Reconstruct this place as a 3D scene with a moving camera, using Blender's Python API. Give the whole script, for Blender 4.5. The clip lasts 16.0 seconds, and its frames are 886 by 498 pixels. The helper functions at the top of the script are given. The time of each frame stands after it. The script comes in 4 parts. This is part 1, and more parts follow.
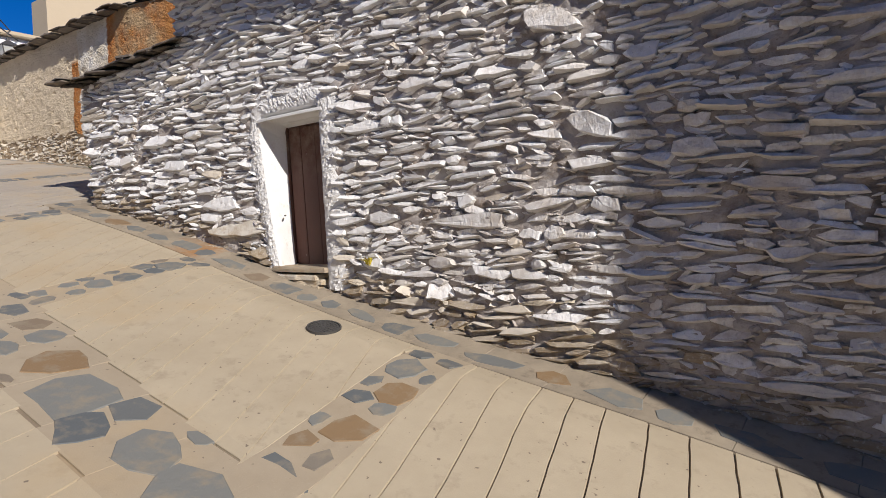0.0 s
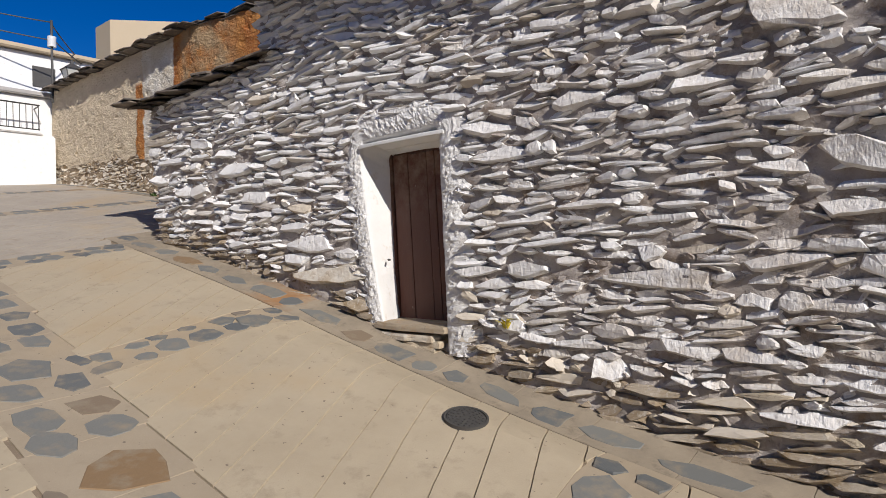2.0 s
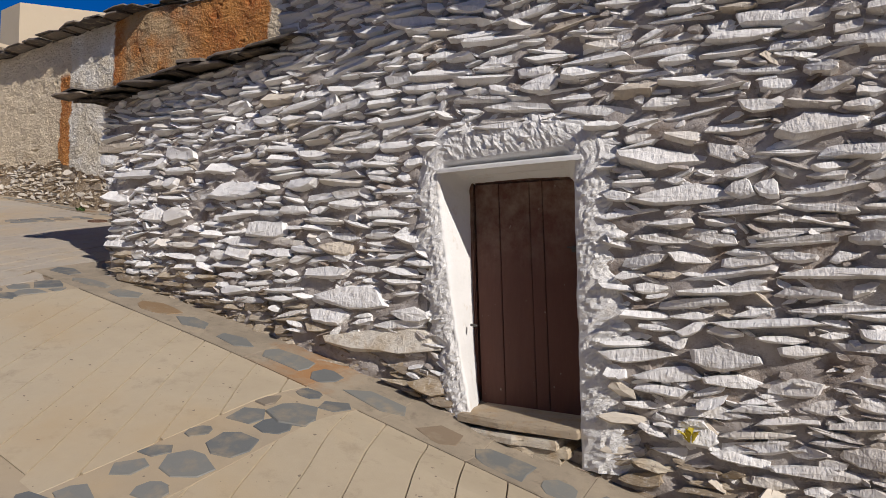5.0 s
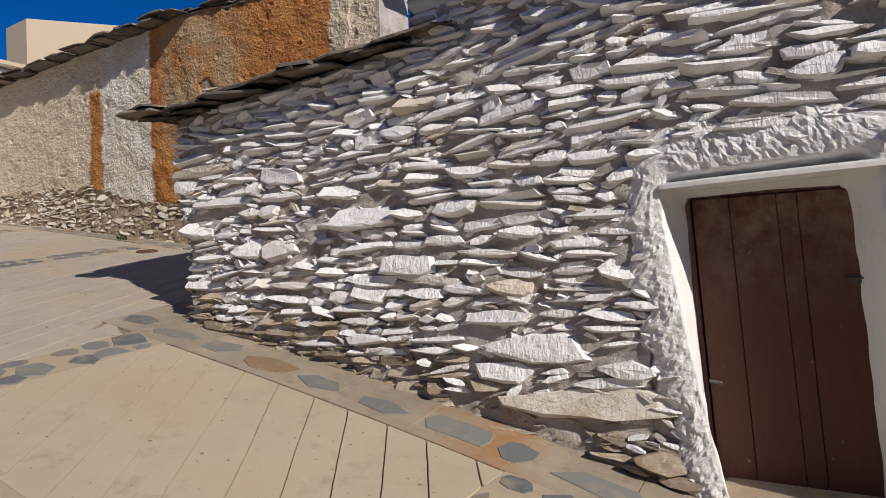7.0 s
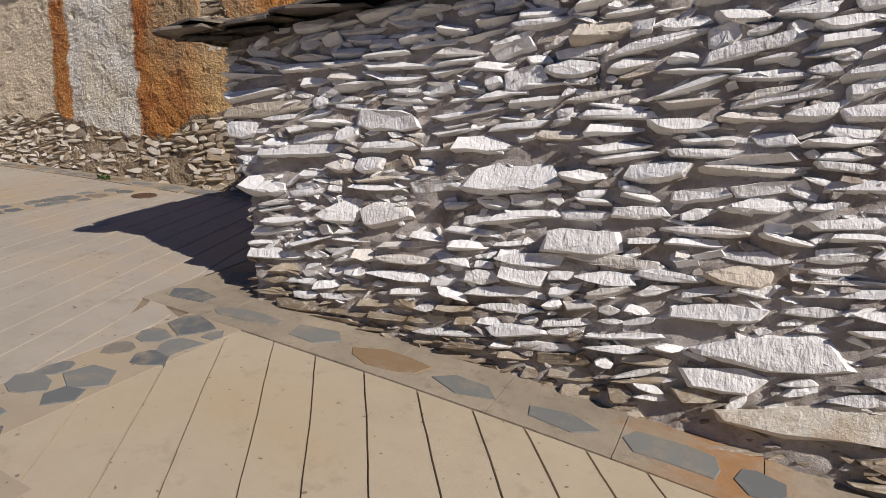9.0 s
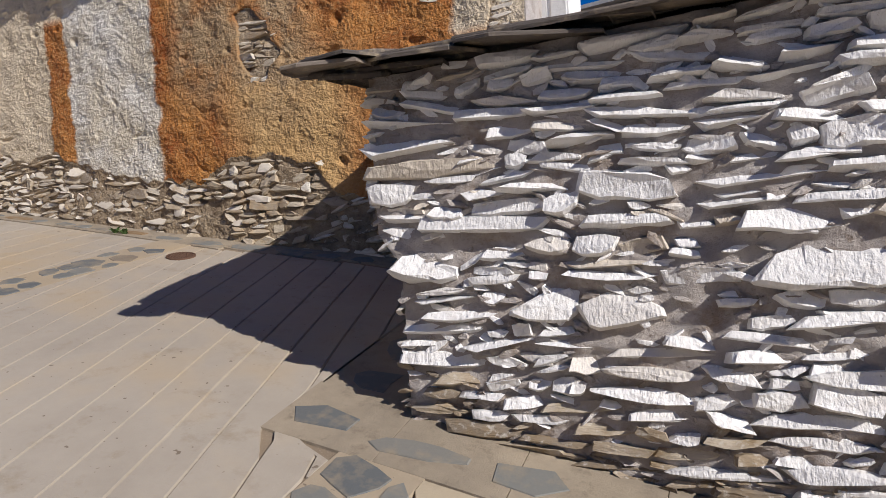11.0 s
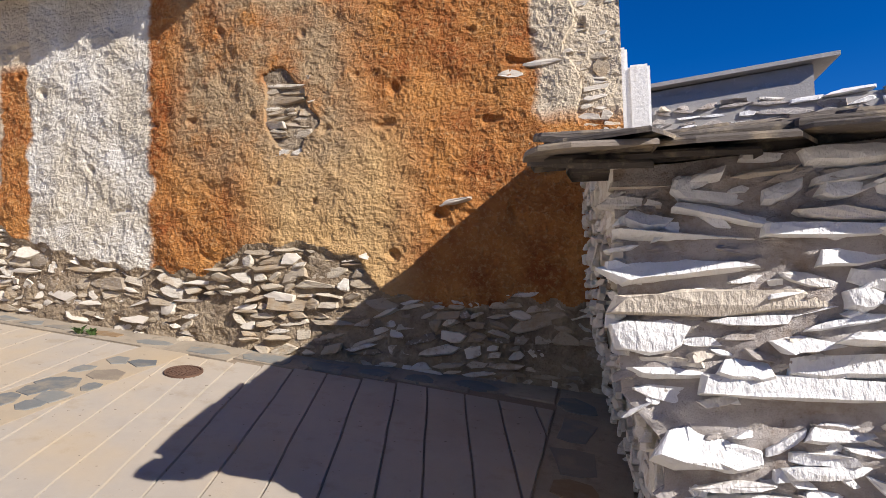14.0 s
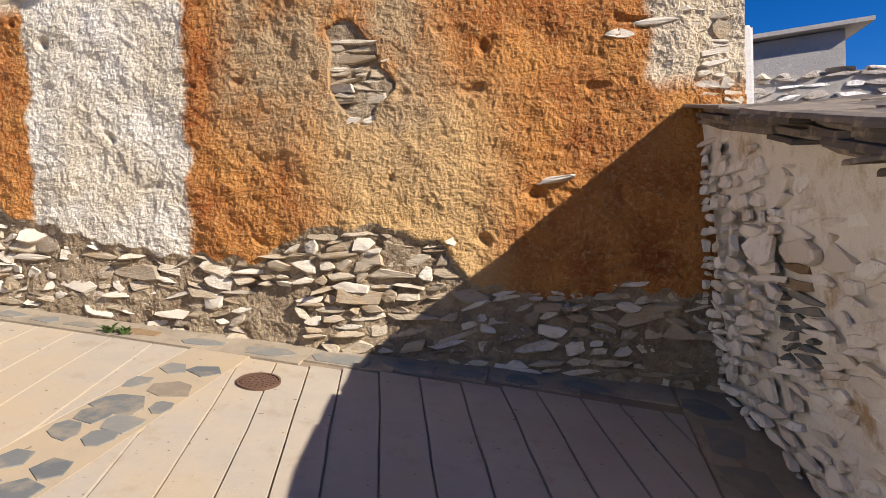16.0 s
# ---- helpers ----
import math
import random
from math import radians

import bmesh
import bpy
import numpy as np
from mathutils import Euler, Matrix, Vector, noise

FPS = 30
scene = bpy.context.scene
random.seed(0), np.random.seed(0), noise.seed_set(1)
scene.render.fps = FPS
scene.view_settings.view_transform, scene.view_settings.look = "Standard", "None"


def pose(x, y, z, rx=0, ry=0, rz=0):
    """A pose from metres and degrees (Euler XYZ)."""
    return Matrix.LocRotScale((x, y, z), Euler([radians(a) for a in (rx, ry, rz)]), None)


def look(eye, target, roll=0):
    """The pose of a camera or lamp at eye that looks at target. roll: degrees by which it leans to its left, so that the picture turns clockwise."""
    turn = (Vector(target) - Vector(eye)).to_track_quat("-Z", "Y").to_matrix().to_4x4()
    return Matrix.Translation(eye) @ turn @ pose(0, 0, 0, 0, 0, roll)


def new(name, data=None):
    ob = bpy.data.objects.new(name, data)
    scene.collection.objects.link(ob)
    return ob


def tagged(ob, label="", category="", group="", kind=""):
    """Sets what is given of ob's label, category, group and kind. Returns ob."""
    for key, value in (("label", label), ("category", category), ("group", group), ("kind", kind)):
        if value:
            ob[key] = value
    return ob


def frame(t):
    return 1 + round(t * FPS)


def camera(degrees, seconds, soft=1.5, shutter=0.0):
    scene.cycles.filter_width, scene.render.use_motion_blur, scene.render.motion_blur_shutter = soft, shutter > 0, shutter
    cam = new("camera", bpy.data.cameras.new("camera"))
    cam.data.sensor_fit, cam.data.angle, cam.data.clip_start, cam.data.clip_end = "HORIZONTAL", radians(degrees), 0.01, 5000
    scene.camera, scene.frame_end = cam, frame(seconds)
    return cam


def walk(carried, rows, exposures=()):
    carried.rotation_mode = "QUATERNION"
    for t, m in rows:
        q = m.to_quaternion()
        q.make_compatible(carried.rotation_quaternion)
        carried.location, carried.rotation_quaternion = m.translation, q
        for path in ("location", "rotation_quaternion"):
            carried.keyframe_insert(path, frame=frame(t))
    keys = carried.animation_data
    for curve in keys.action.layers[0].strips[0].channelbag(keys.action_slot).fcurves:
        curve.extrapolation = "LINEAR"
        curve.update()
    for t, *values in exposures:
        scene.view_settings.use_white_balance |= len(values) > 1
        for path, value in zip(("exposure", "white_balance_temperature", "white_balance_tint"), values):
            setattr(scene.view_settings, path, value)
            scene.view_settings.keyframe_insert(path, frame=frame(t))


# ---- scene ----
cam = camera(69.9, 16.0, soft=0.75)
PATH = [
    (0, (0.029, -0.069, 1.747), (-1.165, 1.533, 1.661), -1.7),
    (0.5, (-0.267, 0.046, 1.762), (-1.469, 1.643, 1.7), 1.0),
    (1, (-0.613, 0.188, 1.818), (-1.835, 1.769, 1.738), 0.0),
    (1.5, (-0.987, 0.333, 1.88), (-2.271, 1.866, 1.884), -0.0),
    (2, (-1.346, 0.373, 1.965), (-2.636, 1.901, 1.958), -1.0),
    (2.5, (-1.661, 0.51, 1.994), (-2.944, 2.044, 1.987), -2.8),
    (3, (-2.024, 0.514, 2.117), (-3.253, 2.088, 2.213), -3.5),
    (3.2, (-2.156, 0.524, 2.159), (-3.382, 2.1, 2.268), -4.1),
    (5.3, (-3.45, 0.739, 2.265), (-4.501, 2.44, 2.332), 1.4),
    (5.5, (-3.589, 0.732, 2.302), (-4.649, 2.424, 2.423), 2.3),
    (6, (-4.028, 0.747, 2.384), (-5.131, 2.412, 2.468), 1.3),
    (6.5, (-4.33, 0.827, 2.392), (-5.373, 2.532, 2.451), -0.2),
    (7, (-4.693, 0.887, 2.494), (-5.764, 2.575, 2.546), -2.2),
    (7.5, (-5.065, 0.934, 2.57), (-6.014, 2.692, 2.479), -2.0),
    (8, (-5.431, 1.008, 2.61), (-6.435, 2.736, 2.52), -2.6),
    (8.5, (-5.866, 1.038, 2.681), (-6.851, 2.776, 2.591), -2.0),
    (9, (-6.201, 1.028, 2.776), (-7.114, 2.799, 2.594), -1.7),
    (9.5, (-6.6, 1.093, 2.851), (-7.595, 2.819, 2.673), -1.0),
    (9.7, (-6.776, 1.144, 2.899), (-7.764, 2.87, 2.689), -2.3),
    (11.8, (-8.183, 1.573, 3.23), (-8.897, 3.44, 3.186), -1.2),
    (12, (-8.255, 1.626, 3.245), (-8.964, 3.496, 3.228), -0.5),
    (12.5, (-8.526, 1.701, 3.268), (-9.205, 3.582, 3.298), 0.4),
    (13, (-8.794, 1.747, 3.336), (-9.428, 3.644, 3.372), 1.1),
    (13.5, (-9.056, 1.855, 3.376), (-9.646, 3.761, 3.508), 0.6),
    (14, (-9.332, 1.925, 3.417), (-9.865, 3.85, 3.515), -1.4),
    (14.5, (-9.587, 1.985, 3.51), (-9.97, 3.947, 3.557), -1.5),
    (15, (-9.894, 2.111, 3.551), (-10.301, 4.069, 3.603), -2.6),
    (15.5, (-10.204, 2.153, 3.581), (-10.659, 4.1, 3.63), -1.3),
    (16, (-10.501, 2.247, 3.64), (-10.867, 4.212, 3.607), -1.7),
]
EXPOSURES = [(0, 0.02, 6550, 11), (1.5, -0.06, 6500, 11), (3.0, -0.3, 6500, 11), (6.0, -0.2, 6650, 12), (9.5, -0.18, 6600, 12), (12.0, 0.1, 6400, 12), (13.5, 0.38, 6450, 12), (15.0, 0.68, 6800, 12), (16, 0.68, 7050, 12)]
walk(cam, [(t, look(eye, target, roll)) for t, eye, target, roll in PATH], exposures=EXPOSURES)

# ---- world and sun ----
SUN_EL, SUN_AZ = 30.5, 19.0
sun_dir = Vector((math.cos(radians(SUN_EL)) * math.cos(radians(SUN_AZ)), -math.cos(radians(SUN_EL)) * math.sin(radians(SUN_AZ)), math.sin(radians(SUN_EL))))
world = bpy.data.worlds.new("sky")
scene.world = world
world.use_nodes = True
wn = world.node_tree
sky = wn.nodes.new("ShaderNodeTexSky")
sky.sky_type = "NISHITA"
sky.sun_disc = False
sky.sun_elevation, sky.sun_rotation = radians(SUN_EL), radians(90 + SUN_AZ)
sky.altitude, sky.air_density, sky.dust_density, sky.ozone_density = 2500, 1.0, 0.0, 6.0
deep = wn.nodes.new("ShaderNodeHueSaturation")
deep.inputs["Hue"].default_value = 0.512
deep.inputs["Saturation"].default_value = 1.28
wn.links.new(sky.outputs[0], deep.inputs["Color"])
wn.links.new(deep.outputs[0], wn.nodes["Background"].inputs[0])
wn.nodes["Background"].inputs[1].default_value = 0.085
sun = bpy.data.lights.new("sun", "SUN")
sun.energy, sun.angle, sun.color = 5.0, radians(0.5), (1.0, 0.95, 0.88)
sun_ob = new("sun", sun)
sun_ob.matrix_world = look(sun_dir * 60, (0, 0, 0))


# ---- materials ----
class Nodes:
    """A small builder for node materials."""

    def __init__(self, name, rough=0.9, metal=0.0):
        self.mat = bpy.data.materials.new(name)
        self.mat.use_nodes = True
        self.t = self.mat.node_tree
        self.bsdf = self.t.nodes["Principled BSDF"]
        self.bsdf.inputs["Roughness"].default_value = rough
        self.bsdf.inputs["Metallic"].default_value = metal
        self.bsdf.inputs["Specular IOR Level"].default_value = 0.3
        self.co = self.t.nodes.new("ShaderNodeNewGeometry").outputs["Position"]

    def link(self, a, b):
        self.t.links.new(a, b)

    def put(self, sock, v):
        if isinstance(v, (int, float)):
            sock.default_value = v
        elif isinstance(v, tuple):
            sock.default_value = (*v, 1.0) if len(v) == 3 and sock.type == "RGBA" else v
        else:
            self.link(v, sock)

    def stretch(self, sx, sy, sz):
        n = self.t.nodes.new("ShaderNodeMapping")
        n.inputs["Scale"].default_value = (sx, sy, sz)
        self.link(self.co, n.inputs[0])
        return n.outputs[0]

    def noise(self, scale, detail=4.0, rough=0.6, co=None):
        n = self.t.nodes.new("ShaderNodeTexNoise")
        n.inputs["Scale"].default_value, n.inputs["Detail"].default_value, n.inputs["Roughness"].default_value = scale, detail, rough
        self.link(co or self.co, n.inputs["Vector"])
        return n.outputs[0]

    def math(self, op, a, b=0.0):
        n = self.t.nodes.new("ShaderNodeMath")
        n.operation = op
        self.put(n.inputs[0], a)
        self.put(n.inputs[1], b)
        return n.outputs[0]

    def step(self, v, lo, hi):
        n = self.t.nodes.new("ShaderNodeMapRange")
        self.put(n.inputs[0], v)
        n.inputs[1].default_value, n.inputs[2].default_value = lo, hi
        return n.outputs[0]

    def mix(self, f, a, b):
        n = self.t.nodes.new("ShaderNodeMix")
        n.data_type = "RGBA"
        self.put(n.inputs[0], f)
        self.put(n.inputs[6], a)
        self.put(n.inputs[7], b)
        return n.outputs[2]

    def rnd(self):
        a = self.t.nodes.new("ShaderNodeObjectInfo").outputs["Random"]
        b = self.t.nodes.new("ShaderNodeNewGeometry").outputs["Random Per Island"]
        return self.math("FRACT", self.math("ADD", a, b))

    def xyz(self):
        n = self.t.nodes.new("ShaderNodeSeparateXYZ")
        self.link(self.co, n.inputs[0])
        return n.outputs

    def done(self, colour, bump=None, strength=0.4, dist=0.01):
        self.put(self.bsdf.inputs["Base Color"], colour)
        if bump is not None:
            n = self.t.nodes.new("ShaderNodeBump")
            n.inputs["Strength"].default_value, n.inputs["Distance"].default_value = strength, dist
            self.link(bump, n.inputs["Height"])
            self.link(n.outputs[0], self.bsdf.inputs["Normal"])
        return self.mat


def mat_white_stone():
    n = Nodes("whitewashed_stone", 0.8)
    r = n.rnd()
    base = n.mix(r, (0.77, 0.76, 0.75), (0.86, 0.85, 0.84))
    base = n.mix(n.step(n.noise(7, 6, 0.65), 0.55, 0.78), base, (0.64, 0.60, 0.56))
    x, y, z = n.xyz()
    # Bare brown patches; their tone also stands in for the weaker grazing sun here.
    worn = n.math("MULTIPLY", n.step(x, -4.6, -2.6), n.step(n.noise(2.6, 7, 0.72), 0.44, 0.62))
    base = n.mix(n.math("MULTIPLY", worn, 0.75), base, (0.52, 0.45, 0.38))
    base = n.mix(n.step(n.noise(50, 4, 0.7), 0.64, 0.76), base, (0.45, 0.40, 0.36))
    base = n.mix(n.step(n.math("FRACT", n.math("MULTIPLY", r, 7.3)), 0.90, 0.94), base, (0.70, 0.66, 0.61))
    base = n.mix(n.step(n.math("FRACT", n.math("MULTIPLY", r, 17.7)), 0.965, 0.98), base, (0.60, 0.53, 0.44))
    flakes = n.noise(17, 5, 0.6)
    splits = n.noise(26, 4, 0.6, n.stretch(2.2, 1, 0.8))
    return n.done(base, n.math("ADD", flakes, n.math("MULTIPLY", splits, 0.6)), 0.85, 0.02)


def mat_bare_stone():
    n = Nodes("bare_schist", 0.85)
    r = n.rnd()
    base = n.mix(n.step(r, 0.0, 0.5), (0.19, 0.155, 0.12), (0.38, 0.31, 0.23))
    base = n.mix(n.step(r, 0.6, 1.0), base, (0.55, 0.48, 0.38))
    base = n.mix(n.step(n.noise(8, 5), 0.45, 0.7), base, (0.30, 0.22, 0.13))
    base = n.mix(n.step(n.noise(35, 4), 0.55, 0.75), base, (0.60, 0.56, 0.50))
    layers = n.noise(20, 5, 0.7, n.stretch(1, 1, 6))
    return n.done(base, layers, 0.7, 0.015)


def mat_tan_stone():
    n = Nodes("tan_rubble_stone", 0.85)
    r = n.rnd()
    base = n.mix(n.step(r, 0.0, 0.6), (0.38, 0.30, 0.21), (0.60, 0.52, 0.40))
    base = n.mix(n.step(r, 0.6, 1.0), base, (0.74, 0.69, 0.60))
    base = n.mix(n.step(n.noise(8, 5), 0.5, 0.72), base, (0.42, 0.29, 0.16))
    base = n.mix(n.step(n.noise(30, 5, 0.7), 0.58, 0.75), base, (0.24, 0.19, 0.15))
    return n.done(base, n.noise(24, 6, 0.75, n.stretch(0.7, 1, 2.5)), 0.9, 0.018)


def mat_mortar():
    n = Nodes("smeared_lime_mortar", 0.95)
    base = n.mix(n.step(n.noise(5, 6, 0.65), 0.3, 0.7), (0.38, 0.33, 0.30), (0.58, 0.54, 0.51))
    base = n.mix(n.step(n.noise(3.1, 6, 0.7), 0.50, 0.66), base, (0.30, 0.235, 0.185))
    base = n.mix(n.step(n.noise(19, 5, 0.7), 0.60, 0.72), base, (0.24, 0.19, 0.15))
    return n.done(base, n.noise(40, 6, 0.7), 0.9, 0.02)


def mat_earth():
    n = Nodes("earth_mortar", 0.95)
    base = n.mix(n.step(n.noise(5, 6, 0.7), 0.35, 0.65), (0.22, 0.16, 0.105), (0.43, 0.34, 0.23))
    base = n.mix(n.step(n.noise(14, 5, 0.7), 0.56, 0.72), base, (0.46, 0.39, 0.30))
    return n.done(base, n.math("ADD", n.noise(40, 6, 0.7), n.noise(12, 4)), 0.9, 0.03)


def mat_cream_stone():
    n = Nodes("cream_washed_stone", 0.9)
    r = n.rnd()
    base = n.mix(r, (0.76, 0.70, 0.60), (0.88, 0.84, 0.76))
    base = n.mix(n.step(n.noise(6, 6, 0.68), 0.52, 0.68), base, (0.60, 0.51, 0.39))
    base = n.mix(n.step(n.noise(2.3, 5, 0.65), 0.60, 0.70), base, (0.46, 0.33, 0.19))
    base = n.mix(n.step(n.noise(45, 4, 0.7), 0.64, 0.75), base, (0.36, 0.30, 0.23))
    return n.done(base, n.math("ADD", n.noise(30, 6, 0.72), n.noise(8, 4)), 0.8, 0.018)


def mat_plaster(name, a, b, stain, bump=0.5, deep=0.012):
    n = Nodes(name, 0.9)
    base = n.mix(n.noise(3, 5), a, b)
    base = n.mix(n.step(n.noise(11, 5), 0.58, 0.8), base, stain)
    return n.done(base, n.math("ADD", n.noise(35, 6, 0.7), n.noise(10, 3)), bump, deep)


def mat_ochre_wall():
    """Old lime plaster in cream and white with hand-painted ochre bands."""
    n = Nodes("cream_and_ochre_plaster", 0.95)
    x, y, z = n.xyz()
    wob = n.math("MULTIPLY", n.math("SUBTRACT", n.noise(2.2, 6, 0.7), 0.5), 0.32)
    xw = n.math("ADD", x, wob)
    zw = n.math("ADD", z, wob)

    def band(lo, hi, soft=0.02):
        return n.math("MULTIPLY", n.step(xw, lo - soft, lo + soft), n.step(xw, hi + soft, hi - soft))

    cream = n.mix(n.noise(3.5, 6, 0.65), (0.47, 0.37, 0.25), (0.69, 0.60, 0.46))
    white = n.mix(n.step(n.noise(2.6, 6, 0.65), 0.35, 0.6), (0.68, 0.645, 0.58), (0.56, 0.495, 0.39))
    ochre = n.mix(n.step(n.noise(2.4, 5, 0.6), 0.35, 0.65), (0.29, 0.088, 0.022), (0.47, 0.21, 0.058))
    ochre = n.mix(n.step(n.noise(30, 5, 0.7), 0.5, 0.75), ochre, (0.50, 0.30, 0.13))
    tan = n.mix(n.noise(5, 6, 0.7), (0.26, 0.175, 0.10), (0.48, 0.34, 0.19))
    worn = n.math("MULTIPLY", n.math("MULTIPLY", n.step(xw, -12.95, -12.7), n.step(xw, -11.1, -11.5)), n.step(n.math("ADD", zw, n.math("MULTIPLY", xw, 0.25)), 0.95, 1.5))
    worn = n.math("MULTIPLY", worn, n.step(n.noise(1.7, 6, 0.7), 0.36, 0.56))
    gold = n.math("MULTIPLY", n.math("MULTIPLY", n.step(xw, -12.4, -11.9), n.step(xw, -10.7, -11.1)), n.step(zw, 4.9, 4.4))
    ochre = n.mix(gold, ochre, n.mix(n.noise(4, 5), (0.45, 0.26, 0.10), (0.60, 0.41, 0.20)))
    ochre = n.mix(worn, ochre, tan)
    col = n.mix(band(-14.42, -13.12), cream, white)
    col = n.mix(n.math("MULTIPLY", band(-14.78, -14.42), n.step(z, 5.5, 5.4)), col, ochre)
    col = n.mix(band(-13.12, -9.9, 0.03), col, ochre)
    col = n.mix(n.math("MULTIPLY", n.step(xw, -10.08, -10.02), n.step(zw, 4.7, 4.55)), col, ochre)
    col = n.mix(n.step(n.noise(7, 5, 0.7), 0.66, 0.8), col, (0.42, 0.33, 0.22))
    return n.done(col, n.math("ADD", n.noise(30, 5, 0.64), n.math("MULTIPLY", n.noise(60, 3, 0.5), 0.4)), 0.9, 0.024)


def mat_concrete(name, a, b):
    n = Nodes(name, 0.9)
    base = n.mix(n.step(n.noise(1.1, 7, 0.68), 0.34, 0.66), a, b)
    base = n.mix(n.step(n.noise(4.5, 6, 0.7), 0.56, 0.8), base, (0.30, 0.245, 0.175))
    base = n.mix(n.step(n.noise(0.55, 4), 0.56, 0.75), base, (0.42, 0.315, 0.19))
    base = n.mix(n.step(n.noise(90, 3), 0.6, 0.8), base, (0.42, 0.35, 0.26))
    base = n.mix(n.step(n.noise(26, 2, 0.4), 0.72, 0.76), base, (0.20, 0.16, 0.12))
    return n.done(base, n.math("ADD", n.noise(120, 4, 0.7), n.noise(14, 4)), 0.35, 0.006)


def mat_kerb():
    """Brown mortar of the kerb, with rusty soil washed down beside the doorway."""
    n = Nodes("brown_kerb_mortar", 0.92)
    x, y, z = n.xyz()
    base = n.mix(n.step(n.noise(1.6, 7, 0.68), 0.34, 0.66), (0.25, 0.21, 0.16), (0.39, 0.325, 0.24))
    base = n.mix(n.step(n.noise(9, 6, 0.7), 0.54, 0.75), base, (0.19, 0.155, 0.115))
    wob = n.math("MULTIPLY", n.noise(3, 6, 0.7), 1.6)
    off = n.math("ADD", n.math("ABSOLUTE", n.math("ADD", x, 6.35)), wob)
    base = n.mix(n.step(off, 1.2, 0.75), base, n.mix(n.noise(12, 5), (0.30, 0.15, 0.065), (0.40, 0.24, 0.12)))
    return n.done(base, n.math("ADD", n.noise(110, 4, 0.7), n.noise(16, 5)), 0.5, 0.01)


def mat_slab():
    n = Nodes("paving_slate", 0.7)
    r = n.rnd()
    base = n.mix(n.step(r, 0.0, 0.6), (0.115, 0.125, 0.13), (0.20, 0.20, 0.185))
    base = n.mix(n.step(r, 0.80, 0.9), base, (0.25, 0.165, 0.09))
    base = n.mix(n.step(n.noise(7, 5), 0.5, 0.75), base, (0.30, 0.25, 0.18))
    return n.done(base, n.noise(22, 5, 0.65), 0.5, 0.01)


def mat_slate():
    n = Nodes("roof_slate", 0.75)
    r = n.rnd()
    base = n.mix(r, (0.085, 0.073, 0.064), (0.24, 0.20, 0.165))
    base = n.mix(n.step(n.noise(9, 5), 0.52, 0.7), base, (0.36, 0.29, 0.20))
    return n.done(base, n.noise(25, 5, 0.65, n.stretch(1, 1, 4)), 0.6, 0.012)


def mat_door():
    n = Nodes("worn_brown_paint", 0.55)
    z = n.xyz()[2]
    base = n.mix(n.noise(6, 5, 0.6, n.stretch(8, 8, 1)), (0.085, 0.032, 0.022), (0.125, 0.05, 0.034))
    worn = n.math("MULTIPLY", n.step(n.noise(9, 6, 0.7), 0.38, 0.66), n.step(z, 2.15, 2.75))
    base = n.mix(worn, base, (0.24, 0.165, 0.12))
    base = n.mix(n.step(n.noise(17, 5, 0.7), 0.66, 0.74), base, (0.33, 0.27, 0.22))
    return n.done(base, n.noise(30, 5, 0.6, n.stretch(8, 8, 1)), 0.4, 0.004)


def mat_plain(name, colour, rough=0.6, metal=0.0):
    n = Nodes(name, rough, metal)
    base = n.mix(n.noise(7, 4), tuple(c * 0.8 for c in colour), colour)
    return n.done(base, n.noise(60, 3), 0.15, 0.003)


M_WHITE, M_BARE, M_MORTAR, M_TANSTONE = mat_white_stone(), mat_bare_stone(), mat_mortar(), mat_tan_stone()
M_EARTH, M_CREAMSTONE = mat_earth(), mat_cream_stone()
M_LIMESTONE = mat_plaster("pale_stone", (0.60, 0.53, 0.43), (0.70, 0.64, 0.55), (0.45, 0.36, 0.26))
M_LIME = mat_plaster("limewash_plaster", (0.76, 0.75, 0.74), (0.80, 0.79, 0.77), (0.62, 0.56, 0.48))
M_LUMPY = mat_plaster("lumpy_limewash", (0.76, 0.75, 0.74), (0.82, 0.81, 0.79), (0.62, 0.57, 0.51), 0.8, 0.02)
M_HOUSE = mat_plaster("white_house_paint", (0.78, 0.78, 0.77), (0.82, 0.81, 0.79), (0.70, 0.67, 0.62))
M_TAN = mat_plaster("tan_render", (0.52, 0.42, 0.29), (0.55, 0.45, 0.32), (0.50, 0.40, 0.28))
M_GREY = mat_plaster("grey_cement_render", (0.36, 0.34, 0.32), (0.46, 0.44, 0.42), (0.60, 0.58, 0.56))
M_OCHRE = mat_ochre_wall()
M_CONC = mat_concrete("cream_concrete", (0.405, 0.335, 0.238), (0.475, 0.40, 0.29))
M_JOINT = mat_concrete("sandy_joint", (0.345, 0.28, 0.20), (0.405, 0.335, 0.245))
M_PALE = mat_concrete("pale_grey_concrete", (0.355, 0.31, 0.255), (0.43, 0.38, 0.315))
M_KERB = mat_kerb()
# Darker than the strips: the shade inside the grooves is put into this colour.
M_GROOVE = mat_concrete("shade_toned_groove", (0.20, 0.155, 0.11), (0.27, 0.21, 0.15))
M_SLAB, M_SLATE, M_DOOR = mat_slab(), mat_slate(), mat_door()
M_IRON = mat_plain("dark_iron", (0.11, 0.105, 0.10), 0.6, 0.4)
M_RUST = mat_plain("rusty_cast_iron", (0.17, 0.10, 0.07), 0.7, 0.3)
M_GLASS = mat_plain("lamp_glass", (0.55, 0.55, 0.5), 0.2)
M_CERAMIC = mat_plain("white_ceramic", (0.7, 0.7, 0.7), 0.3)
M_YELLOW = mat_plain("yellow_petal", (0.62, 0.50, 0.05), 0.6)
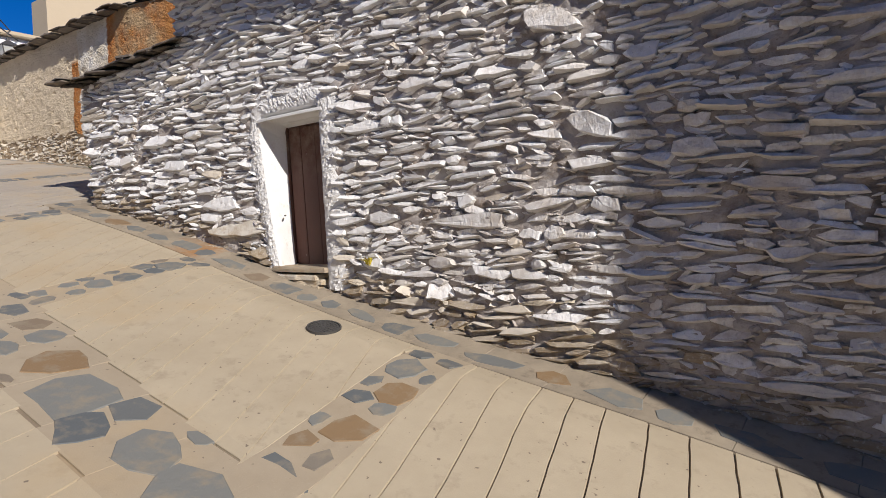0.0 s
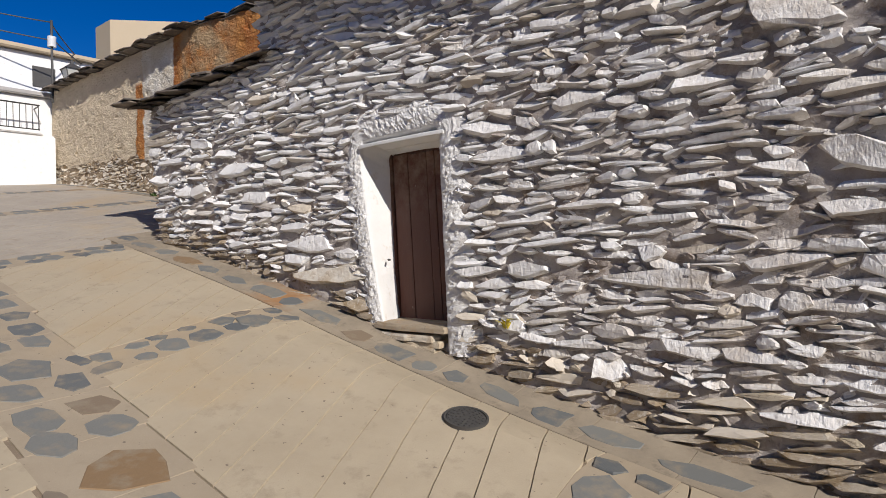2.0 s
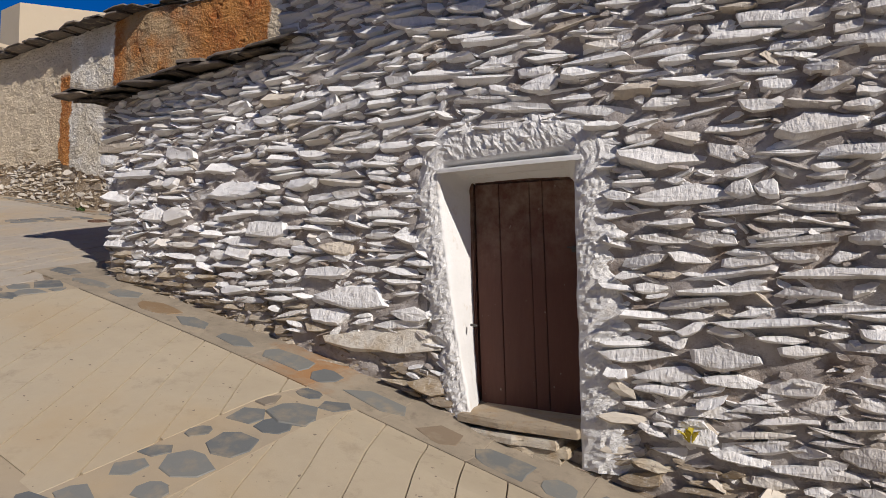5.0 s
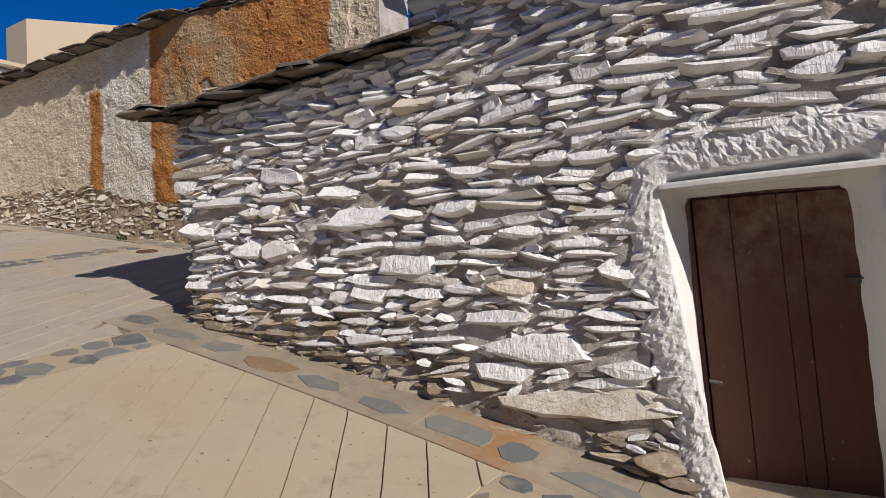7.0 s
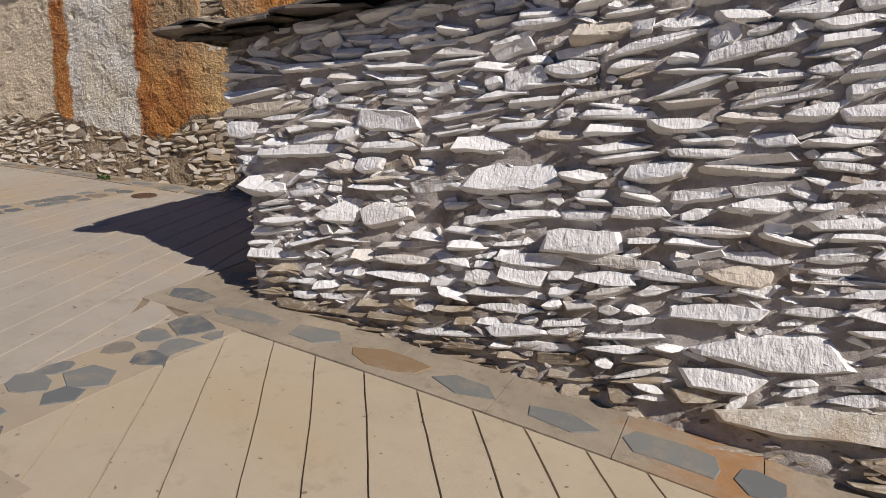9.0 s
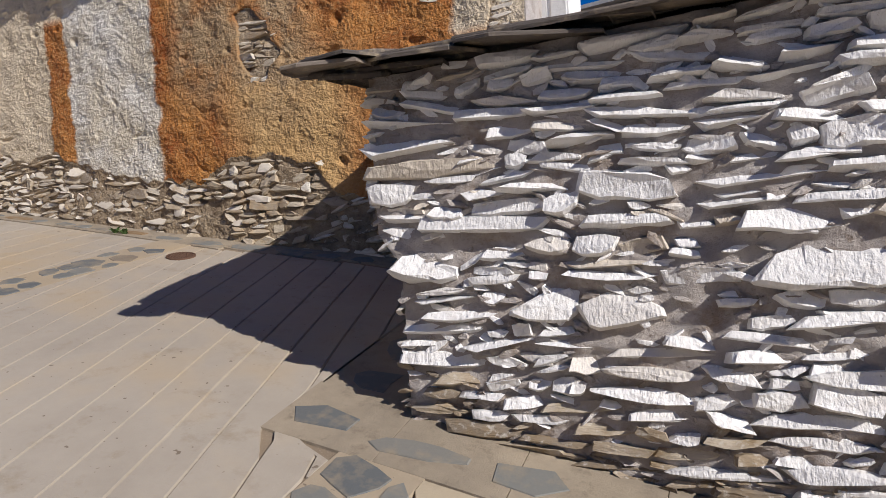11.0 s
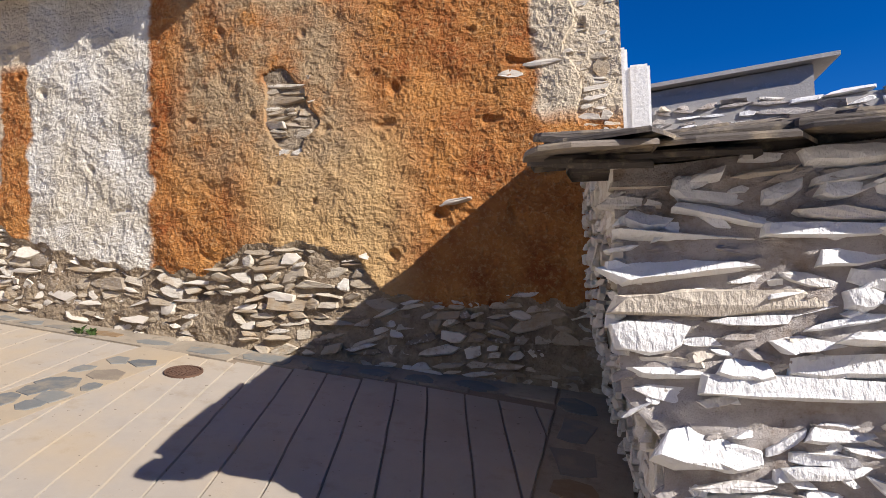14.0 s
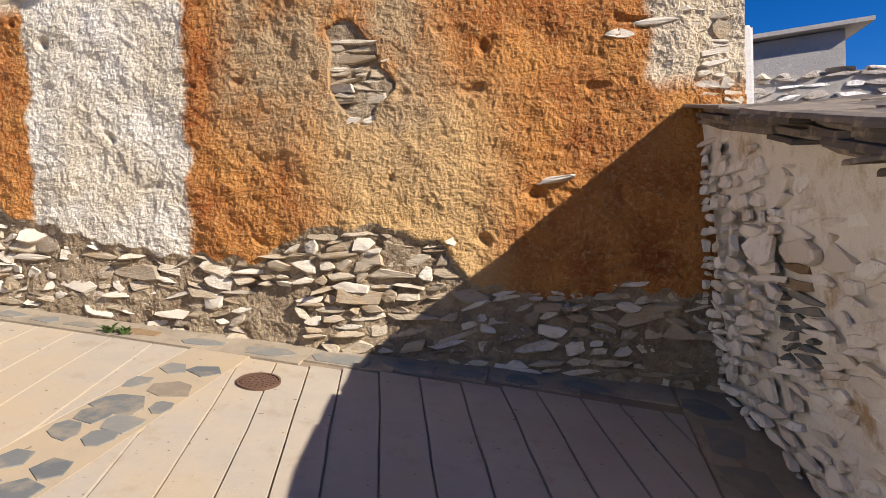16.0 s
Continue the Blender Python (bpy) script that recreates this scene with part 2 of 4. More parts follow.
M_GREEN = mat_plain("weed_leaf", (0.08, 0.14, 0.04), 0.6)


# ---- shape helpers ----
def mesh_of(name, verts, faces, mat, smooth=False):
    me = bpy.data.meshes.new(name)
    me.from_pydata([tuple(v) for v in verts], [], [tuple(f) for f in faces])
    me.materials.append(mat)
    if smooth:
        me.polygons.foreach_set("use_smooth", [True] * len(me.polygons))
    me.update()
    return me


def part(name, me, parent=None, label="", m=None):
    ob = new(name, me)
    if m is not None:
        ob.matrix_world = m
    if parent is not None:
        ob.parent = parent
    if label:
        ob["label"] = label
    return ob


def slab_mesh(name, outline, h, mat, inset=0.012):
    """An upright prism over an outline in x and y, with a chamfered top."""
    n = len(outline)
    cx, cy = sum(p[0] for p in outline) / n, sum(p[1] for p in outline) / n
    ins = []
    for x, y in outline:
        d = math.hypot(x - cx, y - cy)
        k = max(0.3, 1 - inset / max(d, 1e-4))
        ins.append((cx + (x - cx) * k, cy + (y - cy) * k))
    v = [(x, y, 0) for x, y in outline] + [(x, y, h * 0.65) for x, y in outline] + [(x, y, h) for x, y in ins]
    f = [tuple(range(2 * n, 3 * n))]
    for a in range(n):
        b = (a + 1) % n
        f += [(a, b, n + b, n + a), (n + a, n + b, 2 * n + b, 2 * n + a)]
    return mesh_of(name, v, f, mat)


def box_mesh(name, x0, x1, y0, y1, z0, z1, mat, bevel=0.0):
    bm = bmesh.new()
    bmesh.ops.create_cube(bm, size=1, matrix=Matrix.Translation(((x0 + x1) / 2, (y0 + y1) / 2, (z0 + z1) / 2)) @ Matrix.Diagonal((x1 - x0, y1 - y0, z1 - z0, 1)))
    if bevel:
        bmesh.ops.bevel(bm, geom=bm.edges[:], offset=bevel, segments=2, affect="EDGES")
    me = bpy.data.meshes.new(name)
    bm.to_mesh(me)
    bm.free()
    me.materials.append(mat)
    return me


def tube_mesh(name, points, r, mat, sides=8):
    v, f = [], []
    pts = [Vector(p) for p in points]
    for i, p in enumerate(pts):
        d = (pts[min(i + 1, len(pts) - 1)] - pts[max(i - 1, 0)]).normalized()
        a = d.cross(Vector((0.3, 0.2, 1) if abs(d.z) < 0.9 else (1, 0, 0))).normalized()
        b = d.cross(a)
        v += [p + (a * math.cos(q) + b * math.sin(q)) * r for q in (2 * math.pi * k / sides for k in range(sides))]
    for i in range(len(pts) - 1):
        for k in range(sides):
            j = (k + 1) % sides
            f.append((i * sides + k, i * sides + j, (i + 1) * sides + j, (i + 1) * sides + k))
    f += [tuple(range(sides)), tuple(range((len(pts) - 1) * sides, len(pts) * sides))]
    return mesh_of(name, v, f, mat, True)


def ground_z(x, y):
    """Height of the sloping lane."""
    x = max(-40.0, min(14.0, x))
    y = max(-12.0, min(9.0, y))
    flat = 2.0 + (y - 2.0) * 0.3 if y < 2.0 else y
    near = max(0.0, min(1.0, (y - 3.3) / 0.6))
    dip = 0.16 * near * near * (3 - 2 * near) * math.exp(-(((x + 3.8) / 2.6) ** 2))
    return -0.52 - 0.24084 * x + 0.208 * flat - 0.00256 * x * x + 0.00617 * x * flat - dip


def wall_b_y(x):
    return 6.40 + 0.13 * max(0.0, x + 12.2)


rng = random.Random(7)


def stone_shapes(count, seed):
    """Split flat stones of unit size: length on x, thickness on z, broken face towards -y."""
    r = random.Random(seed)
    out = []
    for c in range(count):
        kind = c / count
        if kind < 0.3:
            el, er = r.uniform(0.1, 0.35), r.uniform(0.1, 0.4)
        elif kind < 0.52:
            el, er = r.uniform(0.08, 0.3), r.uniform(0.6, 0.95)
        elif kind < 0.74:
            el, er = r.uniform(0.6, 0.95), r.uniform(0.08, 0.3)
        else:
            el, er = r.uniform(0.65, 0.98), r.uniform(0.65, 0.98)
        peak, sag = r.uniform(-0.3, 0.3), r.uniform(-0.25, 0.25)
        sl, sr = r.uniform(-0.14, 0.14), r.uniform(-0.14, 0.14)
        flat = r.uniform(0.55, 1.0)

        def env(x):
            q = (x + 0.5) / (peak + 0.5) if x < peak else (0.5 - x) / (0.5 - peak)
            e = el if x < peak else er
            return e + (1 - e) * min(1.0, q) ** flat

        up = [(x, (0.5 + r.uniform(-0.1, 0.06)) * env(x)) for x in (r.uniform(-0.34, -0.22), peak * 0.8, r.uniform(0.2, 0.34))]
        dn = [(x, -(0.5 + r.uniform(-0.12, 0.04)) * env(x) * (1 - sag)) for x in (r.uniform(0.2, 0.36), r.uniform(-0.1, 0.1), r.uniform(-0.36, -0.2))]
        ring = [(-0.5 + sl * el, -0.4 * el), (-0.5 - sl * el, 0.42 * el)] + up + [(0.5 + sr * er, 0.42 * er), (0.5 - sr * er, -0.4 * er)] + dn
        n = len(ring)
        tx, tz = r.gauss(0.0, 0.36), r.gauss(0.1, 0.35)
        v = [(x * 0.96, 0.5, z * 0.95) for x, z in ring]
        v += [(x + r.uniform(-0.03, 0.03), -0.62 + tx * x + tz * z + r.uniform(-0.16, 0.16), z + r.uniform(-0.05, 0.05)) for x, z in ring]
        v += [(x * r.uniform(0.86, 0.98), -1 + tx * x + tz * z + r.uniform(-0.09, 0.09), z * r.uniform(0.78, 0.97)) for x, z in ring]
        v.append((r.uniform(-0.25, 0.25), -1.02 + r.uniform(-0.09, 0.09), r.uniform(-0.2, 0.2)))
        f = []
        for k in range(n):
            j = (k + 1) % n
            f += [(k, n + k, n + j, j), (n + k, 2 * n + k, 2 * n + j, n + j), (2 * n + k, 3 * n, 2 * n + j)]
        out.append((np.array(v), f))
    return out


SHAPES = stone_shapes(60, 3)
SHAPE_MESHES = {}


def stone_mesh(k, mat):
    if (k, mat.name) not in SHAPE_MESHES:
        SHAPE_MESHES[k, mat.name] = mesh_of("stone", SHAPES[k][0], SHAPES[k][1], mat)
    return SHAPE_MESHES[k, mat.name]


def courses(u0, u1, low, high, skip, r, hmin=0.032, hmax=0.085, lmin=0.09, lmax=0.40, big=0.06, tilt=5.0, wave=0.05, gap=0.012):
    """Rough courses of flat stones over a face: u, z, length, height, turn, shape, depth."""
    out = []
    z = min(low(u0), low(u1)) - 0.1
    top = max(high(u0), high(u1))
    seed = r.uniform(0, 50)
    while z < top:
        h = r.uniform(hmin, hmax)
        u = u0 + r.uniform(-0.05, 0.05)
        while u < u1:
            pick = r.random()
            ln = lmin + (lmax - lmin) * (0.3 * r.random() if pick < 0.35 else r.uniform(0.25, 0.65) if pick < 0.8 else r.uniform(0.6, 1.0))
            ln = max(min(ln, max(0.07, u1 - u + 0.03)), h * 1.15)
            cu = u + ln / 2
            cz = z + h / 2 + wave * 2 * noise.noise((cu * 0.55, seed, z * 0.7)) + 0.6 * wave * noise.noise((cu * 2.1, seed, z * 1.1))
            if low(cu) - 0.06 < cz < high(cu) - 0.01 and not skip(cu, cz, ln):
                t = r.gauss(0, tilt) * min(1.6, 0.24 / ln) + 1.2 * tilt * noise.noise((cu * 0.7, seed + 5, z * 1.3))
                if r.random() < big:
                    out.append((cu, cz, ln * 1.1, h * r.uniform(1.3, 1.8), t, r.randrange(60), 1.15))
                elif h > 0.07 and r.random() < 0.4:
                    q = r.uniform(0.35, 0.65)
                    out.append((cu, cz - h / 2 + h * q / 2, ln * r.uniform(0.75, 1.0), h * q, t, r.randrange(60), 1.0))
                    out.append((cu + r.uniform(-0.02, 0.02), cz + h * q / 2, ln * r.uniform(0.5, 0.95), h * (1 - q), t + r.gauss(0, tilt), r.randrange(60), r.uniform(0.5, 1.2)))
                else:
                    out.append((cu, cz + r.uniform(-0.01, 0.01), ln * r.uniform(0.92, 1.04), h * r.uniform(0.7, 1.08), t, r.randrange(60), r.uniform(0.5, 1.25)))
            u += ln + r.uniform(-0.3, 2.0) * gap
        z += h + r.uniform(0.0, 0.9) * gap
    return out


def lay(stones, frame_of, parent, choose, mat_of, depth=0.045, limit=300, lean=4.0, cant=lambda u: 3.0):
    """Lays stones on a face; a stretch of them as single pieces, the others joined."""
    single = 0
    joined = {}
    for u, z, ln, h, turn, k, proud in stones:
        base = frame_of(u, z)
        m = base @ pose(0, 0, 0, rng.gauss(-lean, 6), turn, rng.gauss(cant(u), 6) * min(1.0, 0.25 / ln)) @ Matrix.Diagonal((ln, depth * proud, h, 1))
        mat = mat_of(u, z)
        if single < limit and choose(u, z):
            part("stone", stone_mesh(k, mat), parent, m=m)
            single += 1
            continue
        vs, fs, count = joined.setdefault(mat.name, ([], [], [0, mat]))
        a = np.array(m)
        v = SHAPES[k][0] @ a[:3, :3].T + a[:3, 3]
        off = count[0]
        vs.append(v)
        fs.extend([tuple(i + off for i in f) for f in SHAPES[k][1]])
        count[0] += len(v)
    for vs, fs, count in joined.values():
        ob = part("stones", mesh_of("stones", np.concatenate(vs), fs, count[1]), parent)
        ob["kind"] = "stuff"


# ---- ground ----
def build_ground():
    xs = [-400, -200, -100, -60] + list(np.arange(-40, 14.1, 0.35)) + [30, 80, 200, 400]
    ys = [-400, -150, -60, -25] + list(np.arange(-12, 2.8, 0.35)) + list(np.arange(2.8, 4.5, 0.1)) + list(np.arange(4.6, 9.1, 0.35)) + [20, 60, 150, 400]
    v = [(x, y, ground_z(x, y) - 0.009) for y in ys for x in xs]
    w = len(xs)
    f = [(j * w + i, j * w + i + 1, (j + 1) * w + i + 1, (j + 1) * w + i) for j in range(len(ys) - 1) for i in range(w - 1)]
    ob = new("ground", mesh_of("ground", v, f, M_GROOVE, True))
    tagged(ob, "sloping lane bed, coloured dark to give the grooves their shade", "ground", kind="structure")
    return ob


GROUND = build_ground()
PAVE = tagged(new("pavement"), "cream grooved concrete lane with bands of flat slate", "pavement", kind="structure")
BANDS = [0.62, -2.70, -5.97, -9.20, -12.75, -16.1]
HALF = 0.21


def band_x(k, y):
    shear = (-0.10, -0.10, 0.0, 0.06, 0.0, 0.0)[k]
    return BANDS[k] + shear * (y - 3.0)


def strip_y(x):
    """Middle of the slate band that runs along the lane."""
    return 1.38 - 0.07 * x


def strip_mesh(xa, xb, ya, yb, mat, rise=0.005, n=14):
    """A concrete strip between two grooves, with softened edges, lying on the slope."""
    v, f = [], []
    e = 0.004
    for i in range(n + 1):
        q = i / n
        y0, y1 = ya + (yb - ya) * q, 0
        for k, (x, up) in enumerate(((xa(y0), -0.012), (min(xa(y0) + e, (xa(y0) + xb(y0)) / 2), rise), ((xa(y0) + xb(y0)) / 2, rise), (max(xb(y0) - e, (xa(y0) + xb(y0)) / 2), rise), (xb(y0), -0.012))):
            v.append((x, y0, ground_z(x, y0) + up))
    for i in range(n):
        for k in range(4):
            a = i * 5 + k
            f.append((a, a + 1, a + 6, a + 5))
    f += [(4, 3, 2, 1, 0), tuple(n * 5 + k for k in range(5))]
    return mesh_of("concrete_strip", v, f, mat)


def build_strips():
    """Slanting concrete strips, cut off at the slate bands."""
    r = random.Random(21)
    for k in range(len(BANDS) - 1):
        pitch = (0.24, 0.27, 0.31, 0.25, 0.27)[k]
        for side in (0, 1):
            slant = ((0.2, 0.3, 0.35, 0.25, 0.2), (0.27, 0.45, 0.70, 0.28, 0.2))[side][k]
            y0, y1 = (1.2, 3.73 if k < 3 else 6.3) if side else (-3.4, 3.0)
            pivot = 3.72 if side and k < 3 else 5.9 if side else 0.5

            def bounds(y, k=k):
                hi = band_x(k, y) - HALF + (3.0 if k == 0 else 0.0)
                if k == 3 and y > 3.72:
                    hi = -9.79
                return band_x(k + 1, y) + HALF, hi

            reach = slant * max(abs(y0 - pivot), abs(y1 - pivot))
            c = BANDS[k + 1] - reach - 0.3
            while c < BANDS[k] + 3.5 + reach:
                w = pitch * r.uniform(0.85, 1.15)
                gap = (0.0034, 0.002, 0.0022, 0.0036, 0.0025)[k] * r.uniform(0.7, 1.3)

                def edge(c, s, y, k=k, slant=slant, pivot=pivot):
                    return c - slant * (y - pivot) + s + 0.012 * noise.noise((y * 1.8, c * 9, k * 9.0)) + 0.004 * noise.noise((y * 9, c * 17, k * 9.0))

                fa = lambda y, c=c, s=gap: min(max(bounds(y)[0], edge(c, s, y)), bounds(y)[1])
                fb = lambda y, c=c + w, s=-gap: max(min(bounds(y)[1], edge(c, s, y)), bounds(y)[0])
                c += w
                fit = []
                for y in np.arange(y0, y1 + 0.001, 0.04):
                    xm = (fa(y) + fb(y)) / 2
                    inside = (y > strip_y(xm) + 0.30 and (k < 3 or y < wall_b_y(xm) - 0.28)) if side else y < strip_y(xm) - 0.30
                    if inside and fb(y) - fa(y) > 0.004 and xm < 3.5:
                        fit.append(float(y))
                if len(fit) > 4:
                    part("concrete_strip", strip_mesh(fa, fb, fit[0], fit[-1], M_CONC if k < 3 else M_PALE, 0.005 + r.uniform(-0.001, 0.001), 20), PAVE)


def build_beds():
    """Mortar beds of the slate bands, and the plain concrete round the grooved part."""
    def bed(xa, xb, ya, yb, mat, rise, n=30):
        part("mortar_bed", strip_mesh(xa, xb, ya, yb, mat, rise, n), PAVE)

    for k in range(1, len(BANDS)):
        bed(lambda y, k=k: band_x(k, y) - HALF - 0.003, lambda y, k=k: band_x(k, y) + HALF + 0.003, -3.4, 3.75 if k < 4 else 6.2, M_JOINT, 0.004)
    x = 3.4
    while x > -16.3:
        mid = strip_y(x - 0.3)
        bed(lambda y, x=x: x - 0.602, lambda y, x=x: x, mid - 0.32, mid + 0.32, M_JOINT, 0.0045, 4)
        if x > -9.25:
            bed(lambda y, x=x: x - 0.602, lambda y, x=x: x, 3.735, 4.25, M_KERB, 0.0055, 8)
        elif x < -9.7:
            bed(lambda y, x=x: x - 0.602, lambda y, x=x: x, wall_b_y(x) - 0.285, wall_b_y(x) + 0.2, M_KERB, 0.0055, 4)
        x -= 0.6
    bed(lambda y: -9.78, lambda y: -9.3, 4.2, 6.9, M_KERB, 0.006)
    for x in np.arange(-40, 14, 2.0):
        bed(lambda y, x=x: x, lambda y, x=x: x + 2.0, -12, -3.4, M_CONC, 0.006)
        if x < -16.3 or x > 3.3:
            bed(lambda y, x=x: x, lambda y, x=x: min(x + 2.0, -16.2) if x < 0 else x + 2.0, -3.4, 7.5, M_PALE, 0.006)


def slab_outline(r, a, b):
    n = r.choice((5, 6, 7, 8))
    off = r.uniform(0, 6.28)
    pts = []
    for k in range(n):
        q = off + 2 * math.pi * (k + r.uniform(-0.22, 0.22)) / n
        c, s = math.cos(q), math.sin(q)
        m = max(abs(c), abs(s)) ** -0.55
        k_out = r.uniform(0.74, 1.08)
        pts.append((a * c * m * k_out, b * s * m * k_out))
    return pts


def build_slabs():
    """Flat slates set in the bands across and along the lane and beside the walls."""
    r = random.Random(5)
    meshes = [slab_mesh("slate_slab", slab_outline(r, 0.5, 0.5), 1.0, M_SLAB, 0.02) for _ in range(26)]

    def put(x, y, a, b, yaw, up=0.011):
        e = 0.12
        gx, gy = (ground_z(x + e, y) - ground_z(x - e, y)) / (2 * e), (ground_z(x, y + e) - ground_z(x, y - e)) / (2 * e)
        m = Matrix.Translation((x, y, ground_z(x, y) - 0.012)) @ Vector((0, 0, 1)).rotation_difference(Vector((-gx, -gy, 1)).normalized()).to_matrix().to_4x4()
        part("slate_slab", meshes[r.randrange(26)], PAVE, m=m @ pose(0, 0, 0, 0, 0, yaw) @ Matrix.Diagonal((a * 1.14, b * 1.14, 0.010 + up, 1)))

    for k in range(1, len(BANDS)):
        y = -3.0
        end = 3.68 if k < 4 else 5.95
        while y < end:
            x = band_x(k, y)
            if abs(y - strip_y(x)) > 0.34:
                if r.random() < 0.4:
                    w = r.uniform(0.24, 0.30)
                    side = r.choice((-1, 1))
                    put(x + side * 0.06, y, w, r.uniform(0.22, 0.28), r.uniform(-20, 20))
                    put(x - side * 0.155, y + r.uniform(-0.03, 0.03), r.uniform(0.10, 0.13), r.uniform(0.12, 0.2), r.uniform(-25, 25))
                    y += r.uniform(0.25, 0.29)
                else:
                    s = r.uniform(0.09, 0.12)
                    put(x - s, y + r.uniform(-0.04, 0.04), r.uniform(0.15, 0.21), r.uniform(0.13, 0.2), r.uniform(-40, 40))
                    put(x + s, y + r.uniform(-0.04, 0.04), r.uniform(0.15, 0.2), r.uniform(0.13, 0.22), r.uniform(-40, 40))
                    y += r.uniform(0.18, 0.23)
            else:
                y += 0.1
    x = 3.0
    while x > -18:
        y = strip_y(x)
        if r.random() < 0.35:
            put(x, y + r.uniform(-0.08, 0.08), r.uniform(0.40, 0.52), r.uniform(0.36, 0.44), r.uniform(-20, 20))
            if r.random() < 0.5:
                put(x + 0.05, y + r.choice((-0.28, 0.28)), 0.2, 0.09, r.uniform(-20, 20))
            x -= r.uniform(0.46, 0.54)
        else:
            put(x + r.uniform(-0.05, 0.05), y - 0.155, r.uniform(0.28, 0.36), r.uniform(0.22, 0.27), r.uniform(-30, 30))
            put(x + r.uniform(-0.05, 0.05), y + 0.155, r.uniform(0.26, 0.35), r.uniform(0.21, 0.27), r.uniform(-30, 30))
            x -= r.uniform(0.32, 0.4)
    x = 2.5
    while x > -9.6:
        a = r.uniform(0.2, 0.5)
        put(x - a / 2, 3.92 + r.uniform(-0.03, 0.03), a, r.uniform(0.14, 0.22), r.uniform(-8, 8), 0.012)
        x -= a * 1.1 + r.uniform(0.02, 0.10)
    y = 4.3
    while y < 6.5:
        b = r.uniform(0.2, 0.38)
        put(-9.58 - 0.05 * (y - 5), y + b / 2, r.uniform(0.2, 0.27), b, r.uniform(-15, 15), 0.012)
        y += b + r.uniform(0.05, 0.15)
    x = -10.2
    while x > -19:
        a = r.uniform(0.2, 0.4)
        put(x - a / 2, wall_b_y(x) - 0.16, a, r.uniform(0.12, 0.18), r.uniform(-8, 8), 0.012)
        x -= a + r.uniform(0.05, 0.2)


def manhole(x, y, rad, mat, label):
    e = 0.1
    gx, gy = (ground_z(x + e, y) - ground_z(x - e, y)) / (2 * e), (ground_z(x, y + e) - ground_z(x, y - e)) / (2 * e)
    m = Matrix.Translation((x, y, ground_z(x, y) + 0.004)) @ Vector((0, 0, 1)).rotation_difference(Vector((-gx, -gy, 1)).normalized()).to_matrix().to_4x4()
    root = tagged(new("manhole_cover"), label, "manhole cover")
    root.matrix_world = m
    n = 40

    def ring(r0, r1, h):
        v = []
        for rr, z in ((r0, -0.02), (r0, h), (r1, h), (r1, -0.02)):
            v += [(rr * math.cos(2 * math.pi * i / n), rr * math.sin(2 * math.pi * i / n), z) for i in range(n)]
        f = [(a * n + i, a * n + (i + 1) % n, (a + 1) * n + (i + 1) % n, (a + 1) * n + i) for a in range(3) for i in range(n)]
        return v, f

    v, f = ring(rad * 0.9, rad, 0.014)
    o = new("rim", mesh_of("rim", v, f, mat))
    o.parent = root
    outline = [(rad * 0.88 * math.cos(2 * math.pi * i / n), rad * 0.88 * math.sin(2 * math.pi * i / n)) for i in range(n)]
    o = new("cover", slab_mesh("cover", outline, 0.010, mat, 0.004))
    o.parent = root
    v, f = [], []
    for rr in (0.22, 0.42, 0.6, 0.76):
        c = max(4, int(rr * 26))
        for i in range(c):
            q = 2 * math.pi * i / c
            cx, cy, s = rad * rr * math.cos(q), rad * rr * math.sin(q), rad * 0.05
            b = len(v)
            v += [(cx + dx * s, cy + dy * s, z) for z in (0.009, 0.0145) for dx, dy in ((-1, -1), (1, -1), (1, 1), (-1, 1))]
            f += [(b + 4, b + 5, b + 6, b + 7)] + [(b + k, b + (k + 1) % 4, b + 4 + (k + 1) % 4, b + 4 + k) for k in range(4)]
    o = new("studs", mesh_of("studs", v, f, mat))
    o.parent = root


manhole(-3.67, 3.31, 0.135, M_IRON, "small round dark iron manhole cover in the concrete")
manhole(-12.29, 5.74, 0.128, M_RUST, "round rusty cast-iron drain cover beside the slate band")

# ---- whitewashed stone house with the small door ----
A_Y, A_END, A_STEP = 4.15, -9.36, -6.95


def house_top(x):
    return 4.56 if x > A_STEP else 3.80 + 0.05 * (x - A_END)


def build_house():
    wall = new("wall_front", None)
    tagged(wall, "whitewashed dry-stone house front of thin flat stones", "stone wall", kind="structure")
    y0, y1 = A_Y + 0.03, A_Y + 0.62
    part("wall_core", box_mesh("wall_core", A_STEP, -5.56, y0, y1, -1.5, 4.5, M_MORTAR), wall)
    part("wall_core", box_mesh("wall_core", -4.44, 5.0, y0, y1, -3.0, 4.5, M_MORTAR), wall)
    part("wall_core", box_mesh("wall_core", -5.57, -5.43, y0 + 0.015, y1 - 0.01, -1.5, 2.35, M_MORTAR), wall)
    part("wall_core", box_mesh("wall_core", -5.56, -4.44, y0, y1, 2.99, 4.5, M_MORTAR), wall)
    part("wall_core", box_mesh("wall_core", -5.56, -4.44, y0 + 0.02, y1, -1.5, 1.20, M_MORTAR), wall)
    v = [(A_END + 0.5, y0, 0), (A_STEP, y0, 0), (A_STEP, y1, 0), (A_END + 0.5, y1, 0), (A_END + 0.04, y0, 3.77), (A_STEP, y0, 3.95), (A_STEP, y1, 3.95), (A_END + 0.04, y1, 3.77)]
    f = [(0, 3, 2, 1), (4, 5, 6, 7), (0, 1, 5, 4), (1, 2, 6, 5), (2, 3, 7, 6), (3, 0, 4, 7)]
    part("wall_core", mesh_of("wall_core", v, f, M_MORTAR), wall)
    return wall


WALL_A = build_house()


